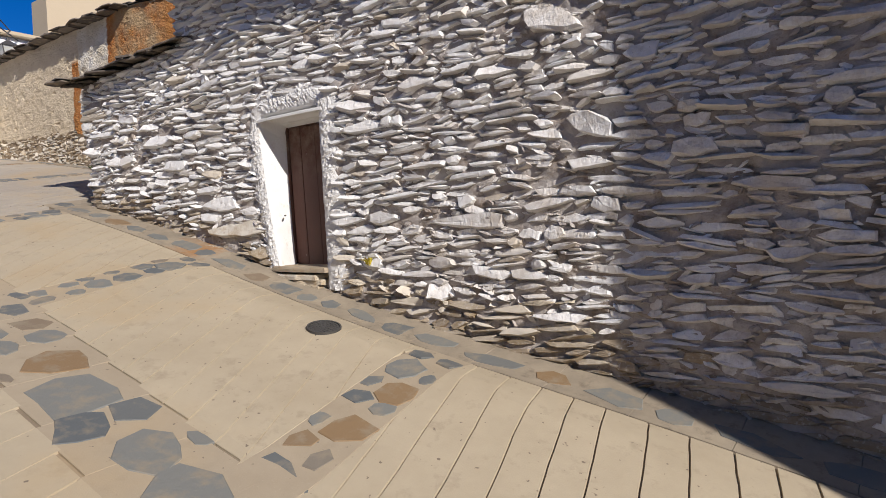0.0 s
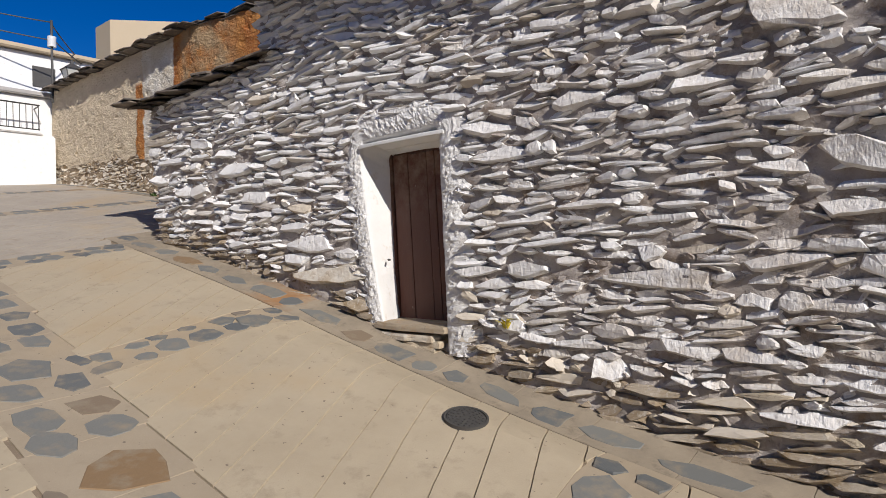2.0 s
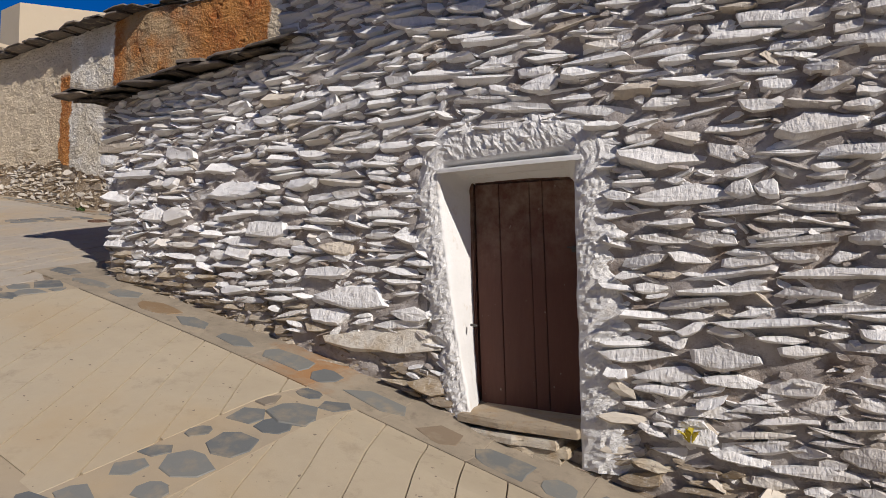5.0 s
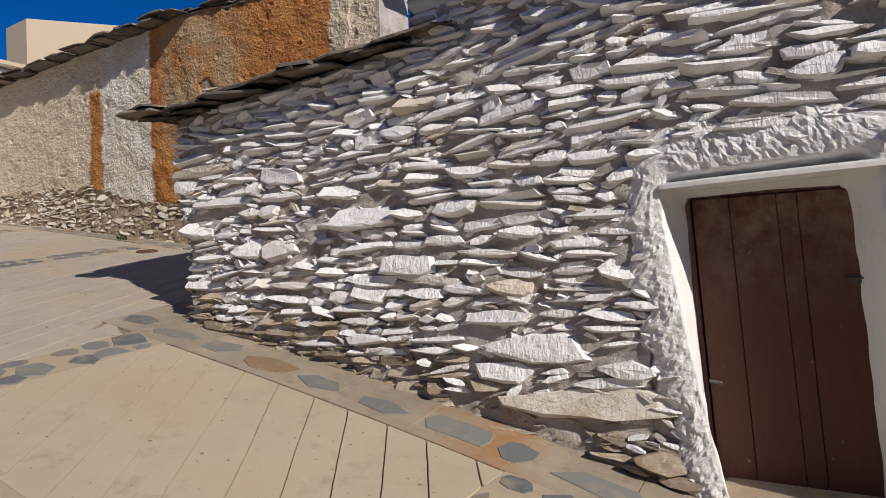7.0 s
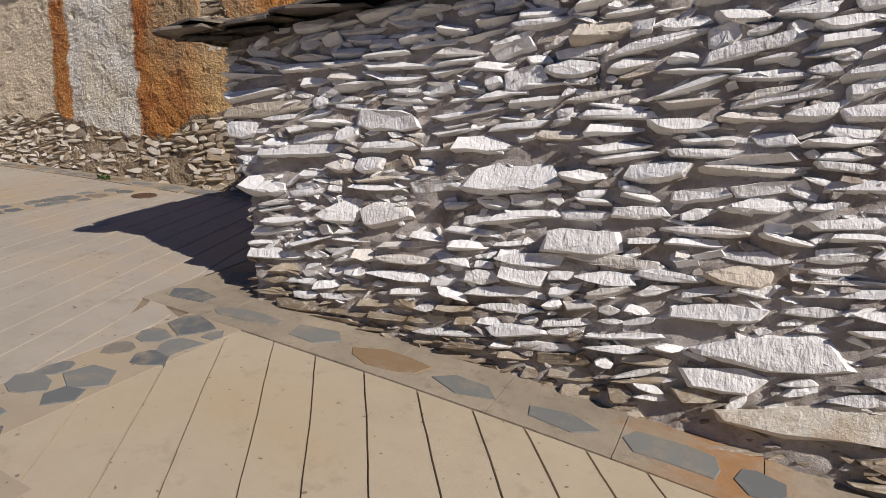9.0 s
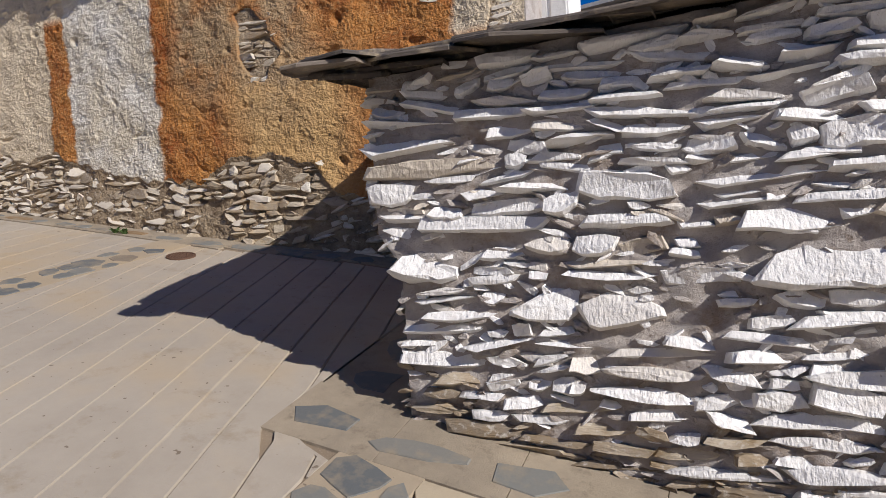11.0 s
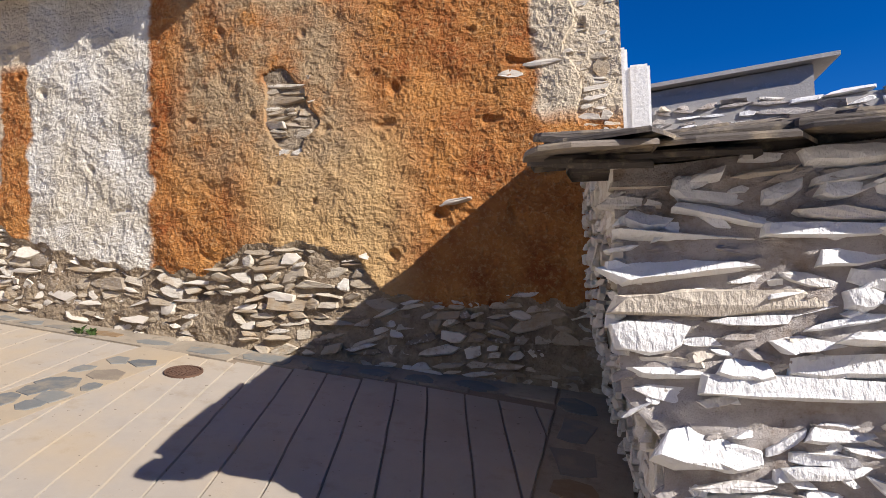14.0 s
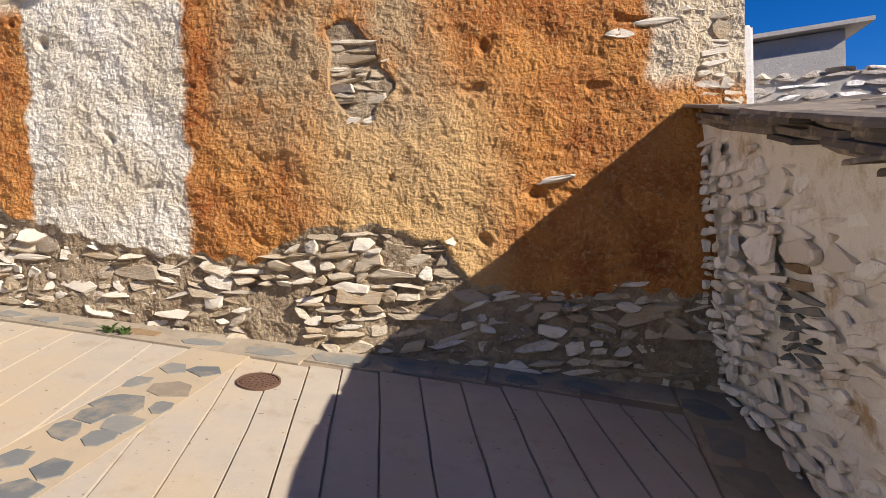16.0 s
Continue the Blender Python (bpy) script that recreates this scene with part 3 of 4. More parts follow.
def end_x(y, z=3.6):
    """Line of the low shed's end wall, which steps in towards its foot."""
    return A_END - 0.13 * max(0.0, y - 5.0) + 0.10 * max(0.0, min(1.0, (3.15 - z) / 0.4))


def build_end_wall():
    wall = new("wall_end", None)
    tagged(wall, "shaded whitewashed end wall of the low stone shed", "stone wall", kind="structure")
    v = []
    for y in (A_Y + 0.04, 6.95):
        x = end_x(y) + 0.04
        zt = 3.78 + 0.22 * (y - A_Y)
        v += [(x + 0.34, y, 0.5), (x + 0.6, y, 0.5), (x, y, zt), (x + 0.6, y, zt)]
    f = [(0, 1, 3, 2), (4, 6, 7, 5), (0, 2, 6, 4), (1, 5, 7, 3), (2, 3, 7, 6), (0, 4, 5, 1)]
    part("wall_core", mesh_of("wall_core", v, f, M_CREAMSTONE), wall)
    return wall


WALL_E = build_end_wall()

# house body behind the front, closing it
body = tagged(new("wall_back", None), "plain rear and side walls of the stone house", "wall", kind="structure")
part("wall_core", box_mesh("wall_core", A_STEP + 0.02, A_STEP + 0.5, A_Y + 0.64, 8.4, -1, 4.5, M_GREY), body)
part("wall_core", box_mesh("wall_core", A_STEP + 0.02, 5.0, 8.4, 8.9, -1, 4.5, M_GREY), body)

# ---- door and its limewashed surround ----
OPEN = [(-5.17, 1.16), (-5.30, 1.75), (-5.40, 2.30), (-5.475, 2.80), (-5.43, 2.90), (-5.0, 2.915), (-4.60, 2.93), (-4.545, 2.86), (-4.535, 2.3), (-4.51, 1.7), (-4.49, 1.12)]
BACK = [(-5.31, 1.16), (-5.36, 1.75), (-5.385, 2.30), (-5.405, 2.74), (-5.38, 2.80), (-5.0, 2.81), (-4.70, 2.80), (-4.675, 2.76), (-4.645, 2.3), (-4.615, 1.7), (-4.59, 1.12)]


def along(pts, n):
    d = [0.0]
    for a, b in zip(pts, pts[1:]):
        d.append(d[-1] + math.dist(a, b))
    out = []
    for i in range(n):
        q = d[-1] * i / (n - 1)
        k = max(j for j in range(len(pts) - 1) if d[j] <= q + 1e-9)
        s = (q - d[k]) / (d[k + 1] - d[k])
        out.append((pts[k][0] + (pts[k + 1][0] - pts[k][0]) * s, pts[k][1] + (pts[k + 1][1] - pts[k][1]) * s))
    return out


def build_surround():
    n = 300
    front, rear = along(OPEN, n), along(BACK, n)
    rings = []
    spec = [(0.24, 0.05, 0.0)] + [(0.21 - 0.018 * k, 0.025 - 0.042 * math.sin(0.35 + 0.18 * k), 0.0) for k in range(12)] + [(0.0, -0.005, 0.0)] + [(0, 0, q / 8) for q in range(1, 9)]
    v = []
    for s, (out, dy, q) in enumerate(spec):
        for i in range(n):
            a, b = front[i], rear[i]
            p, m = front[max(0, i - 1)], front[min(n - 1, i + 1)]
            tx, tz = m[0] - p[0], m[1] - p[1]
            L = math.hypot(tx, tz)
            nx, nz = -tz / L, tx / L
            wob = 1 + 0.45 * noise.noise((a[0] * 5, 3.3, a[1] * 5)) + 0.3 * noise.noise((a[0] * 14, 8.3, a[1] * 14))
            x = a[0] + (b[0] - a[0]) * q + nx * out * wob
            z = a[1] + (b[1] - a[1]) * q + nz * out * wob
            y = A_Y + dy + q * 0.34
            rough = 0.013 if s < 10 else (0.010 if s < 13 else 0.004)
            k = noise.fractal((x * 30, 1.0 + q, z * 30), 0.7, 2.2, 5)
            y += rough * k
            if s > 12:
                x += 0.01 * noise.noise((x * 6, y * 6, z * 6 + 4))
            v.append((x, y, z))
    f = [(s * n + i, (s + 1) * n + i, (s + 1) * n + i + 1, s * n + i + 1) for s in range(len(spec) - 1) for i in range(n - 1)]
    me = mesh_of("door_surround", v, f, M_LUMPY)
    me.materials.append(M_LIME)
    for p in me.polygons:
        if p.index >= 12 * (n - 1):
            p.material_index, p.use_smooth = 1, True
    ob = new("door_surround", me)
    tagged(ob, "thick lumpy limewashed surround of a small doorway", "door surround", kind="structure")
    sl = slab_mesh("lintel", [(-5.46, -0.045), (-5.2, -0.06), (-4.7, -0.055), (-4.50, -0.04), (-4.48, 0.2), (-5.5, 0.2)], 0.03, M_LIME)
    part("lintel", sl, ob, "limewashed flat stone lintel", pose(0, A_Y + 0.02, 2.925, 0, -1.0, 0))


build_surround()


def build_door():
    root = tagged(new("door_1"), "small closed plank door in worn dark brown paint", "door", kind="structure")
    y = A_Y + 0.315

    def leaning(name, x0, x1, y0, y1, z0, z1, mat, bevel):
        me = box_mesh(name, x0, x1, y0, y1, z0, z1, mat, bevel)
        for vert in me.vertices:
            vert.co.x -= 0.052 * (vert.co.z - 1.3)
        return me

    xs = [-5.30, -5.12, -4.90, -4.81, -4.55]
    for k, (a, b) in enumerate(zip(xs, xs[1:])):
        part("plank", leaning("plank", a + 0.0015, b - 0.0015, y + 0.002 * (k % 2), y + 0.04, 1.27, 2.79, M_DOOR, 0.003), root)
    part("frame_post", leaning("frame_post", -5.37, -5.309, y - 0.015, y + 0.06, 1.2, 2.82, M_DOOR, 0.006), root)
    part("frame_head", box_mesh("frame_head", -5.43, -4.45, y + 0.012, y + 0.06, 2.795, 2.85, M_DOOR, 0.006), root)
    part("backing", box_mesh("backing", -5.5, -4.4, y + 0.045, y + 0.07, 1.1, 2.9, M_DOOR), root)
    part("latch_plate", box_mesh("latch_plate", -4.68, -4.60, y - 0.008, y, 2.335, 2.375, M_IRON, 0.002), root)
    part("latch", tube_mesh("latch", [(-4.70, y - 0.02, 2.365), (-4.66, y - 0.03, 2.36), (-4.61, y - 0.028, 2.362), (-4.585, y - 0.01, 2.36)], 0.006, M_IRON), root)
    part("hinge_pin", tube_mesh("hinge_pin", [(-5.30, A_Y + 0.16, 1.86), (-5.24, A_Y + 0.12, 1.86)], 0.009, M_IRON), root)
    r = random.Random(2)
    sill = tagged(new("door_sill"), "layered flat stone doorstep under a small door", "doorstep", kind="structure")
    for k, (x0, x1, y0, z) in enumerate(((-5.27, -4.50, -0.07, 1.29), (-5.18, -4.62, -0.085, 1.215), (-5.12, -4.56, -0.06, 1.17), (-5.05, -4.6, -0.07, 1.12))):
        o = [(x0, y0 + r.uniform(-0.01, 0.02)), (x0 + 0.3, y0 - 0.015), (x1 - 0.2, y0 + 0.01), (x1, y0 + 0.02), (x1, 0.36), (x0, 0.36)]
        part("stone_slab", slab_mesh("stone_slab", o, 0.05, M_TANSTONE), sill, m=pose(0, A_Y, z))


build_door()


# ---- ochre and cream wall ----
B_LEFT, B_RIGHT = -19.5, -9.26


FOOT_X = (-19.5, -14.9, -14.5, -13.6, -13.0, -12.55, -12.2, -11.75, -11.28, -11.12, -10.4, -9.8, -9.2)
FOOT_Z = (4.15, 3.98, 3.88, 3.66, 3.56, 3.52, 3.70, 3.72, 3.60, 3.34, 3.22, 3.26, 3.18)


def plaster_foot(x):
    return float(np.interp(x, FOOT_X, FOOT_Z)) + 0.07 * noise.noise((x * 1.7, 0.4, 2.0)) + 0.09 * noise.noise((x * 6, 1.4, 2.0))


def wall_b_top(x):
    t = 6.10
    if x > -11.6:
        t -= 0.05 * (x + 11.6)
    return t + 0.05 * noise.noise((x * 2.5, 7.0, 1.0))


def build_wall_b():
    wall = new("wall_ochre", None)
    tagged(wall, "rough cream plaster wall with faded ochre bands over rubble", "plaster wall", kind="structure")
    xs = list(np.arange(B_LEFT, -15.3, 0.02)) + list(np.arange(-15.3, B_RIGHT, 0.0095)) + [B_RIGHT]
    nz = 300
    v, low = [], []
    for j in range(nz + 1):
        for x in xs:
            zt, zb = wall_b_top(x), ground_z(x, 6.3) - 0.3
            z = zb + (zt - zb) * j / nz
            foot = plaster_foot(x)
            y = wall_b_y(x) - 0.03 * noise.noise((x * 1.1, 4.0, z * 1.1)) - 0.020 * noise.fractal((x * 4.0, 3.0, z * 4.6), 0.8, 2.0, 2)
            lump = 0.5 - abs(noise.noise((x * 8.0, 9.0, z * 10.0)))
            k = noise.fractal((x * 26.0, 0.0, z * 30.0), 0.5, 2.0, 2)
            y -= 0.014 * lump + 0.008 * k
            pit = noise.noise((x * 5.5 + 20, 6.0, z * 7.0))
            if pit > 0.5:
                y += 0.16 * (pit - 0.5)
            hole = math.hypot((x + 11.87) / 0.24, (z - 4.80 + 0.35 * (x + 11.87)) / 0.34) + 0.6 * noise.noise((x * 5, 1, z * 5))
            bare = z < foot or hole < 0.9
            if z < foot:
                y += 0.03 * min(1.0, (foot - z) / 0.06)
            elif hole < 0.9:
                y += 0.028
            if z > 4.55 and x > -9.6 + 0.15 * noise.noise((0, 2, z * 3)):
                y += 0.03
            v.append((x, y, z))
            low.append(bare)
    w = len(xs)
    f = [(j * w + i, j * w + i + 1, (j + 1) * w + i + 1, (j + 1) * w + i) for j in range(nz) for i in range(w - 1)]
    me = mesh_of("plaster", v, f, M_OCHRE)
    me.materials.append(M_EARTH)
    me.polygons.foreach_set("material_index", [1 if low[a[0]] and low[a[2]] else 0 for a in f])
    part("plaster", me, wall, "rough lime plaster in cream, white and ochre")
    va, fa = [], []
    n = 40
    for i in range(n + 1):
        x = B_LEFT + (B_RIGHT - 0.01 - B_LEFT) * i / n
        zt, zb = wall_b_top(x) - 0.03, ground_z(x, 6.3) - 0.4
        y = wall_b_y(x) + 0.1
        va += [(x, y, zb), (x, y + 0.6, zb), (x, y + 0.6, zt), (x, y, zt)]
    for i in range(n):
        for k in range(4):
            a, b = i * 4 + k, i * 4 + (k + 1) % 4
            fa.append((a, b, b + 4, a + 4))
    fa += [(0, 3, 2, 1), (n * 4, n * 4 + 1, n * 4 + 2, n * 4 + 3)]
    part("wall_core", mesh_of("wall_core", va, fa, M_MORTAR), wall)
    return wall


WALL_B = build_wall_b()


# ---- roofs of slate ----
def slate_meshes(count, seed):
    r = random.Random(seed)
    out = []
    for _ in range(count):
        o = [(-0.5 + r.uniform(0, 0.1), -0.5 + r.uniform(0, 0.14)), (r.uniform(-0.2, 0.2), -0.5 + r.uniform(-0.06, 0.06)), (0.5 - r.uniform(0, 0.12), -0.5 + r.uniform(0, 0.16)), (0.5 - r.uniform(0, 0.06), r.uniform(-0.1, 0.1)), (0.5 - r.uniform(0, 0.1), 0.5), (-0.5 + r.uniform(0, 0.1), 0.5), (-0.5 + r.uniform(0, 0.05), r.uniform(-0.1, 0.1))]
        out.append(slab_mesh("slate", o, 1.0, M_SLATE, 0.015))
    return out


SLATES = slate_meshes(16, 11)


def roof(name, label, x0, x1, ya, yb, za, zb, rows, seed, slope_x=0.0):
    """A slab roof rising from ya to yb, covered with overlapping slates."""
    r = random.Random(seed)
    root = tagged(new(name), label, "roof", kind="structure")
    rise = (zb - za) / (yb - ya)
    v = [(x, y, za + rise * (y - ya) + slope_x * (x - x0) + dz) for dz in (-0.05, 0.0) for x, y in ((x0 + 0.12, ya + 0.2), (x1, ya + 0.2), (x1, yb), (x0 + 0.12, yb))]
    f = [(3, 2, 1, 0), (4, 5, 6, 7)] + [(k, (k + 1) % 4, 4 + (k + 1) % 4, 4 + k) for k in range(4)]
    part("roof_deck", mesh_of("roof_deck", v, f, M_SLATE), root)
    pitch = math.degrees(math.atan(rise))
    for k in range(rows):
        y = ya + (yb - ya) * k / rows
        x = x0 + r.uniform(-0.08, 0.05)
        while x < x1:
            w, d = r.uniform(0.3, 0.75), (yb - ya) / rows + r.uniform(0.18, 0.32)
            c = x + w / 2
            jut = r.uniform(-0.06, 0.05)
            m = Matrix.Translation((c, y + d / 2 + jut, za + rise * (y + d / 2 + jut - ya) + slope_x * (c - x0) + 0.004 + r.uniform(0, 0.014))) @ pose(0, 0, 0, pitch - 1.2 + r.gauss(0, 1), r.gauss(-math.degrees(slope_x), 1.5), r.gauss(0, 5))
            part("slate", SLATES[r.randrange(16)], root, m=m @ Matrix.Diagonal((w, d, r.uniform(0.018, 0.035), 1)))
            x += w * r.uniform(0.82, 0.98)
    return root


roof("roof_shed", "weathered dark slate roof of the low shed", -9.5, A_STEP + 0.05, 3.98, 6.85, 3.79, 4.42, 12, 31, 0.035)
roof("roof_house", "overhanging slate roof edge of the whitewashed house", A_STEP + 0.04, 5.0, 3.68, 8.9, 4.50, 4.78, 8, 33)


def verge(y0, y1, z0, z1, seed):
    """Slates jutting from the shed's gable edge, stacked under the roof."""
    r = random.Random(seed)
    root = tagged(new("roof_verge"), "jutting slate edge along the shed gable", "roof edge", kind="structure")
    for layer in range(5):
        y = y0
        while y < y1:
            d = r.uniform(0.35, 0.8)
            q = (y + d / 2 - y0) / (y1 - y0)
            m = Matrix.Translation((-9.37 - 0.022 * layer + r.uniform(-0.05, 0.04), y + d / 2, z0 + (z1 - z0) * q - 0.11 + 0.026 * layer)) @ pose(0, 0, 0, math.degrees(math.atan((z1 - z0) / (y1 - y0))), r.gauss(0, 2), r.gauss(0, 6))
            part("slate", SLATES[r.randrange(16)], root, m=m @ Matrix.Diagonal((0.38, d, r.uniform(0.02, 0.035), 1)))
            y += d * 0.9


verge(3.95, 6.8, 3.86, 4.48, 41)
corner = tagged(new("roof_corner"), "long pointed slates jutting from the shed roof corner", "roof edge", kind="structure")
for dx, dy, z, turn, w, d in ((-9.40, 3.88, 3.79, 16, 0.44, 0.24), (-9.36, 3.92, 3.815, -14, 0.42, 0.28), (-9.45, 4.28, 3.83, 6, 0.4, 0.3)):
    part("slate", SLATES[4], corner, m=pose(dx, dy, z, 2, -2, turn) @ Matrix.Diagonal((w, d, 0.018, 1)))


def eave(name, label, x0, x1, y_of, z_of, over, seed, layers=2):
    r = random.Random(seed)
    root = tagged(new(name), label, "roof edge", kind="structure")
    for layer in range(layers):
        x = x0
        while x < x1:
            w = r.uniform(0.35, 0.8)
            c = x + w / 2
            d = 0.55
            m = Matrix.Translation((c, y_of(c) + d / 2 - over - 0.03 * layer + r.uniform(-0.03, 0.03), z_of(c) + 0.028 * layer)) @ pose(0, 0, 0, 3 + r.gauss(0, 1.2), r.gauss(0, 1.5), r.gauss(0, 4))
            part("slate", SLATES[r.randrange(16)], root, m=m @ Matrix.Diagonal((w * 1.04, d, r.uniform(0.015, 0.03), 1)))
            x += w
    return root


eave("roof_eave", "overhanging row of thin slates along the wall top", B_LEFT, -12.6, wall_b_y, wall_b_top, 0.30, 51)
eave("wall_coping", "ragged dark slates capping the ochre wall", -12.6, B_RIGHT, wall_b_y, wall_b_top, 0.02, 52, 3)
eave("shed_eave", "layered slate eave over the low shed front", A_END - 0.16, A_STEP, lambda x: A_Y, lambda x: house_top(x) - 0.02, 0.2, 53, 2)

# ---- white house closing the lane ----
house = tagged(new("white_house"), "whitewashed village house with terrace across the lane", "house")
part("wall", box_mesh("wall", -25, -19.55, -8.0, 7.4, 1.0, 5.95, M_HOUSE, 0.04), house)
part("terrace_ledge", box_mesh("terrace_ledge", -25, -19.42, -8.0, 6.45, 5.95, 6.06, M_GREY, 0.02), house)
part("upper_wall", box_mesh("upper_wall", -26, -20.6, -8.0, 8.2, 6.06, 7.35, M_HOUSE, 0.04), house)
part("roof", box_mesh("roof", -26.2, -20.4, -8.1, 8.4, 7.36, 7.48, M_TAN, 0.02), house)
win = part("window", box_mesh("window", -20.62, -20.57, 6.3, 6.85, 6.45, 7.0, M_IRON, 0.01), house)
rail = part("balcony_rail", tube_mesh("balcony_rail", [(-19.0, 2.5, 5.62), (-19.0, 5.95, 5.62), (-19.55, 6.0, 5.62)], 0.018, M_IRON), house)
for k in range(26):
    yy = 2.55 + k * 0.135
    part("bar", tube_mesh("bar", [(-19.0, yy, 5.02), (-19.0, yy, 5.62)], 0.009, M_IRON, 6), rail)
part("bottom_rail", tube_mesh("bottom_rail", [(-19.0, 2.5, 5.02), (-19.0, 5.95, 5.02), (-19.55, 6.0, 5.02)], 0.014, M_IRON), rail)
part("balcony_floor", box_mesh("balcony_floor", -19.6, -18.95, 2.4, 6.0, 4.9, 5.0, M_HOUSE, 0.02), house)
part("wall_base", box_mesh("wall_base", -19.6, -19.0, -6.0, 6.3, 1.0, 4.9, M_HOUSE, 0.03), house)


def street_lamp():
    root = tagged(new("street_lamp"), "wrought-iron lantern on a wall bracket", "street lamp")
    root.location = (-19.0, 6.35, 6.35)
    x, y = 0.0, 0.35

    def frustum(z0, z1, a, b, mat, name):
        v = [(x + sx * s, y + sy * s, z) for z, s in ((z0, a), (z1, b)) for sx, sy in ((-1, -1), (1, -1), (1, 1), (-1, 1))]
        f = [(3, 2, 1, 0), (4, 5, 6, 7)] + [(k, (k + 1) % 4, 4 + (k + 1) % 4, 4 + k) for k in range(4)]
        o = new(name, mesh_of(name, v, f, mat))
        o.parent = root

    frustum(-0.05, 0.3, 0.10, 0.19, M_GLASS, "lantern_glass")
    frustum(0.3, 0.45, 0.23, 0.05, M_IRON, "hood")
    frustum(0.45, 0.55, 0.035, 0.015, M_IRON, "finial")
    frustum(-0.12, -0.05, 0.05, 0.12, M_IRON, "base_cup")
    for sx, sy in ((-1, -1), (1, -1), (1, 1), (-1, 1)):
        o = new("corner_bar", tube_mesh("corner_bar", [(x + sx * 0.10, y + sy * 0.10, -0.05), (x + sx * 0.19, y + sy * 0.19, 0.3)], 0.014, M_IRON, 6))
        o.parent = root
    o = new("bracket", tube_mesh("bracket", [(0, -0.1, -0.25), (0, 0.1, -0.3), (0, 0.35, -0.2), (0, 0.35, -0.1)], 0.02, M_IRON))
    o.parent = root
    o = new("pole", tube_mesh("pole", [(0, -0.1, -0.6), (0, -0.1, 0.85), (0, -0.1, 1.45)], 0.03, M_IRON))
    o.parent = root
    o = new("insulator", tube_mesh("insulator", [(0, -0.1, 0.78), (0, -0.1, 0.84), (0, -0.1, 0.98), (0, -0.1, 1.04)], 0.1, M_CERAMIC, 12))
    o.parent = root


street_lamp()
for k, (a, b, sag) in enumerate((((-19.0, 6.25, 7.75), (-21.5, 0.0, 9.0), 0.25), ((-19.0, 6.25, 7.7), (-24.0, 9.9, 7.9), 0.35), ((-19.0, 6.25, 7.35), (-24.2, 10.4, 8.0), 0.3), ((-19.0, 6.25, 7.3), (-20.5, 0.0, 8.3), 0.2))):
    pts = []
    for i in range(15):
        q = i / 14
        p = Vector(a).lerp(Vector(b), q)
        p.z -= sag * 4 * q * (1 - q)
        pts.append(p)
    tagged(new("overhead_cable", tube_mesh("overhead_cable", pts, 0.016, M_IRON, 6)), "thin black cable strung between the houses", "cable")

# ---- houses beyond the roofs ----
tan_house = tagged(new("tan_house"), "plain tan rendered house above the slate wall", "house")
v = [(x, y, z) for x, z0, za, zb in ((-24.0, 4, 9.95, 10.90), (-25.2, 4, 9.95, 10.90)) for y, z in ((9.72, z0), (13.9, z0), (13.9, zb), (9.72, za))]
f = [(0, 1, 2, 3), (7, 6, 5, 4), (0, 4, 5, 1), (1, 5, 6, 2), (2, 6, 7, 3), (3, 7, 4, 0)]
part("wall", mesh_of("wall", v, f, M_TAN), tan_house)
part("roof", box_mesh("roof", -25.4, -23.7, 13.85, 15.0, 10.5, 10.65, M_SLATE, 0.02), tan_house)
part("side_wall", box_mesh("side_wall", -25.2, -24.3, 13.9, 14.7, 4, 10.45, M_TAN), tan_house)

grey = tagged(new("grey_house"), "grey cement-rendered outbuilding with a thin slab roof", "house")
part("wall", box_mesh("wall", -9.6, -6.55, 11.95, 15.0, 3.0, 6.12, M_GREY, 0.02), grey)
v = []
for x, z in ((-9.9, 6.12), (-6.25, 6.42)):
    v += [(x, 11.78, z), (x, 15.3, z), (x, 15.3, z + 0.06), (x, 11.78, z + 0.06)]
f = [(0, 3, 2, 1), (4, 5, 6, 7), (0, 4, 7, 3), (1, 2, 6, 5), (0, 1, 5, 4), (3, 7, 6, 2)]
part("roof", mesh_of("roof", v, f, M_GREY), grey, "thin sloping slab roof")
v = [(-9.6, 11.97, 6.0), (-6.55, 11.97, 6.0), (-6.55, 11.97, 6.38), (-9.6, 11.97, 6.12), (-9.6, 14.9, 6.0), (-6.55, 14.9, 6.0), (-6.55, 14.9, 6.38), (-9.6, 14.9, 6.12)]
f = [(0, 1, 2, 3), (7, 6, 5, 4), (1, 5, 6, 2), (0, 3, 7, 4)]
part("gable", mesh_of("gable", v, f, M_GREY), grey)
steps = tagged(new("stepped_wall"), "white stepped end of a wall behind the slate roof", "wall", kind="structure")
part("step", box_mesh("step", -9.42, -9.20, 7.45, 8.1, 3.0, 5.36, M_HOUSE, 0.02), steps)
part("step", box_mesh("step", -9.20, -9.02, 7.45, 8.1, 3.0, 5.20, M_HOUSE, 0.02), steps)
part("rubble_top", box_mesh("rubble_top", -9.02, -7.2, 7.6, 8.1, 3.0, 4.84, M_GREY, 0.04), steps)

# ---- unseen plain houses behind the camera: close the lane, cut sky and sun ----
# Added wall, never in view; its height holds sky light back from shaded ground.
opp = tagged(new("wall_opposite", box_mesh("wall_opposite", -30, 16, -5.0, -4.5, -6, 8.5, M_HOUSE, 0.03)), "unseen white wall added along the lane to cut sky light", "wall", kind="structure")
# Out of view; its corner is set by the shadow edge on the front wall.
low = tagged(new("lower_house"), "unseen tall plain white house at the lane bottom, casting shade", "house")
part("wall", box_mesh("wall", 5.0, 14.0, 1.84, 9.0, -5, 9.5, M_HOUSE, 0.03), low)

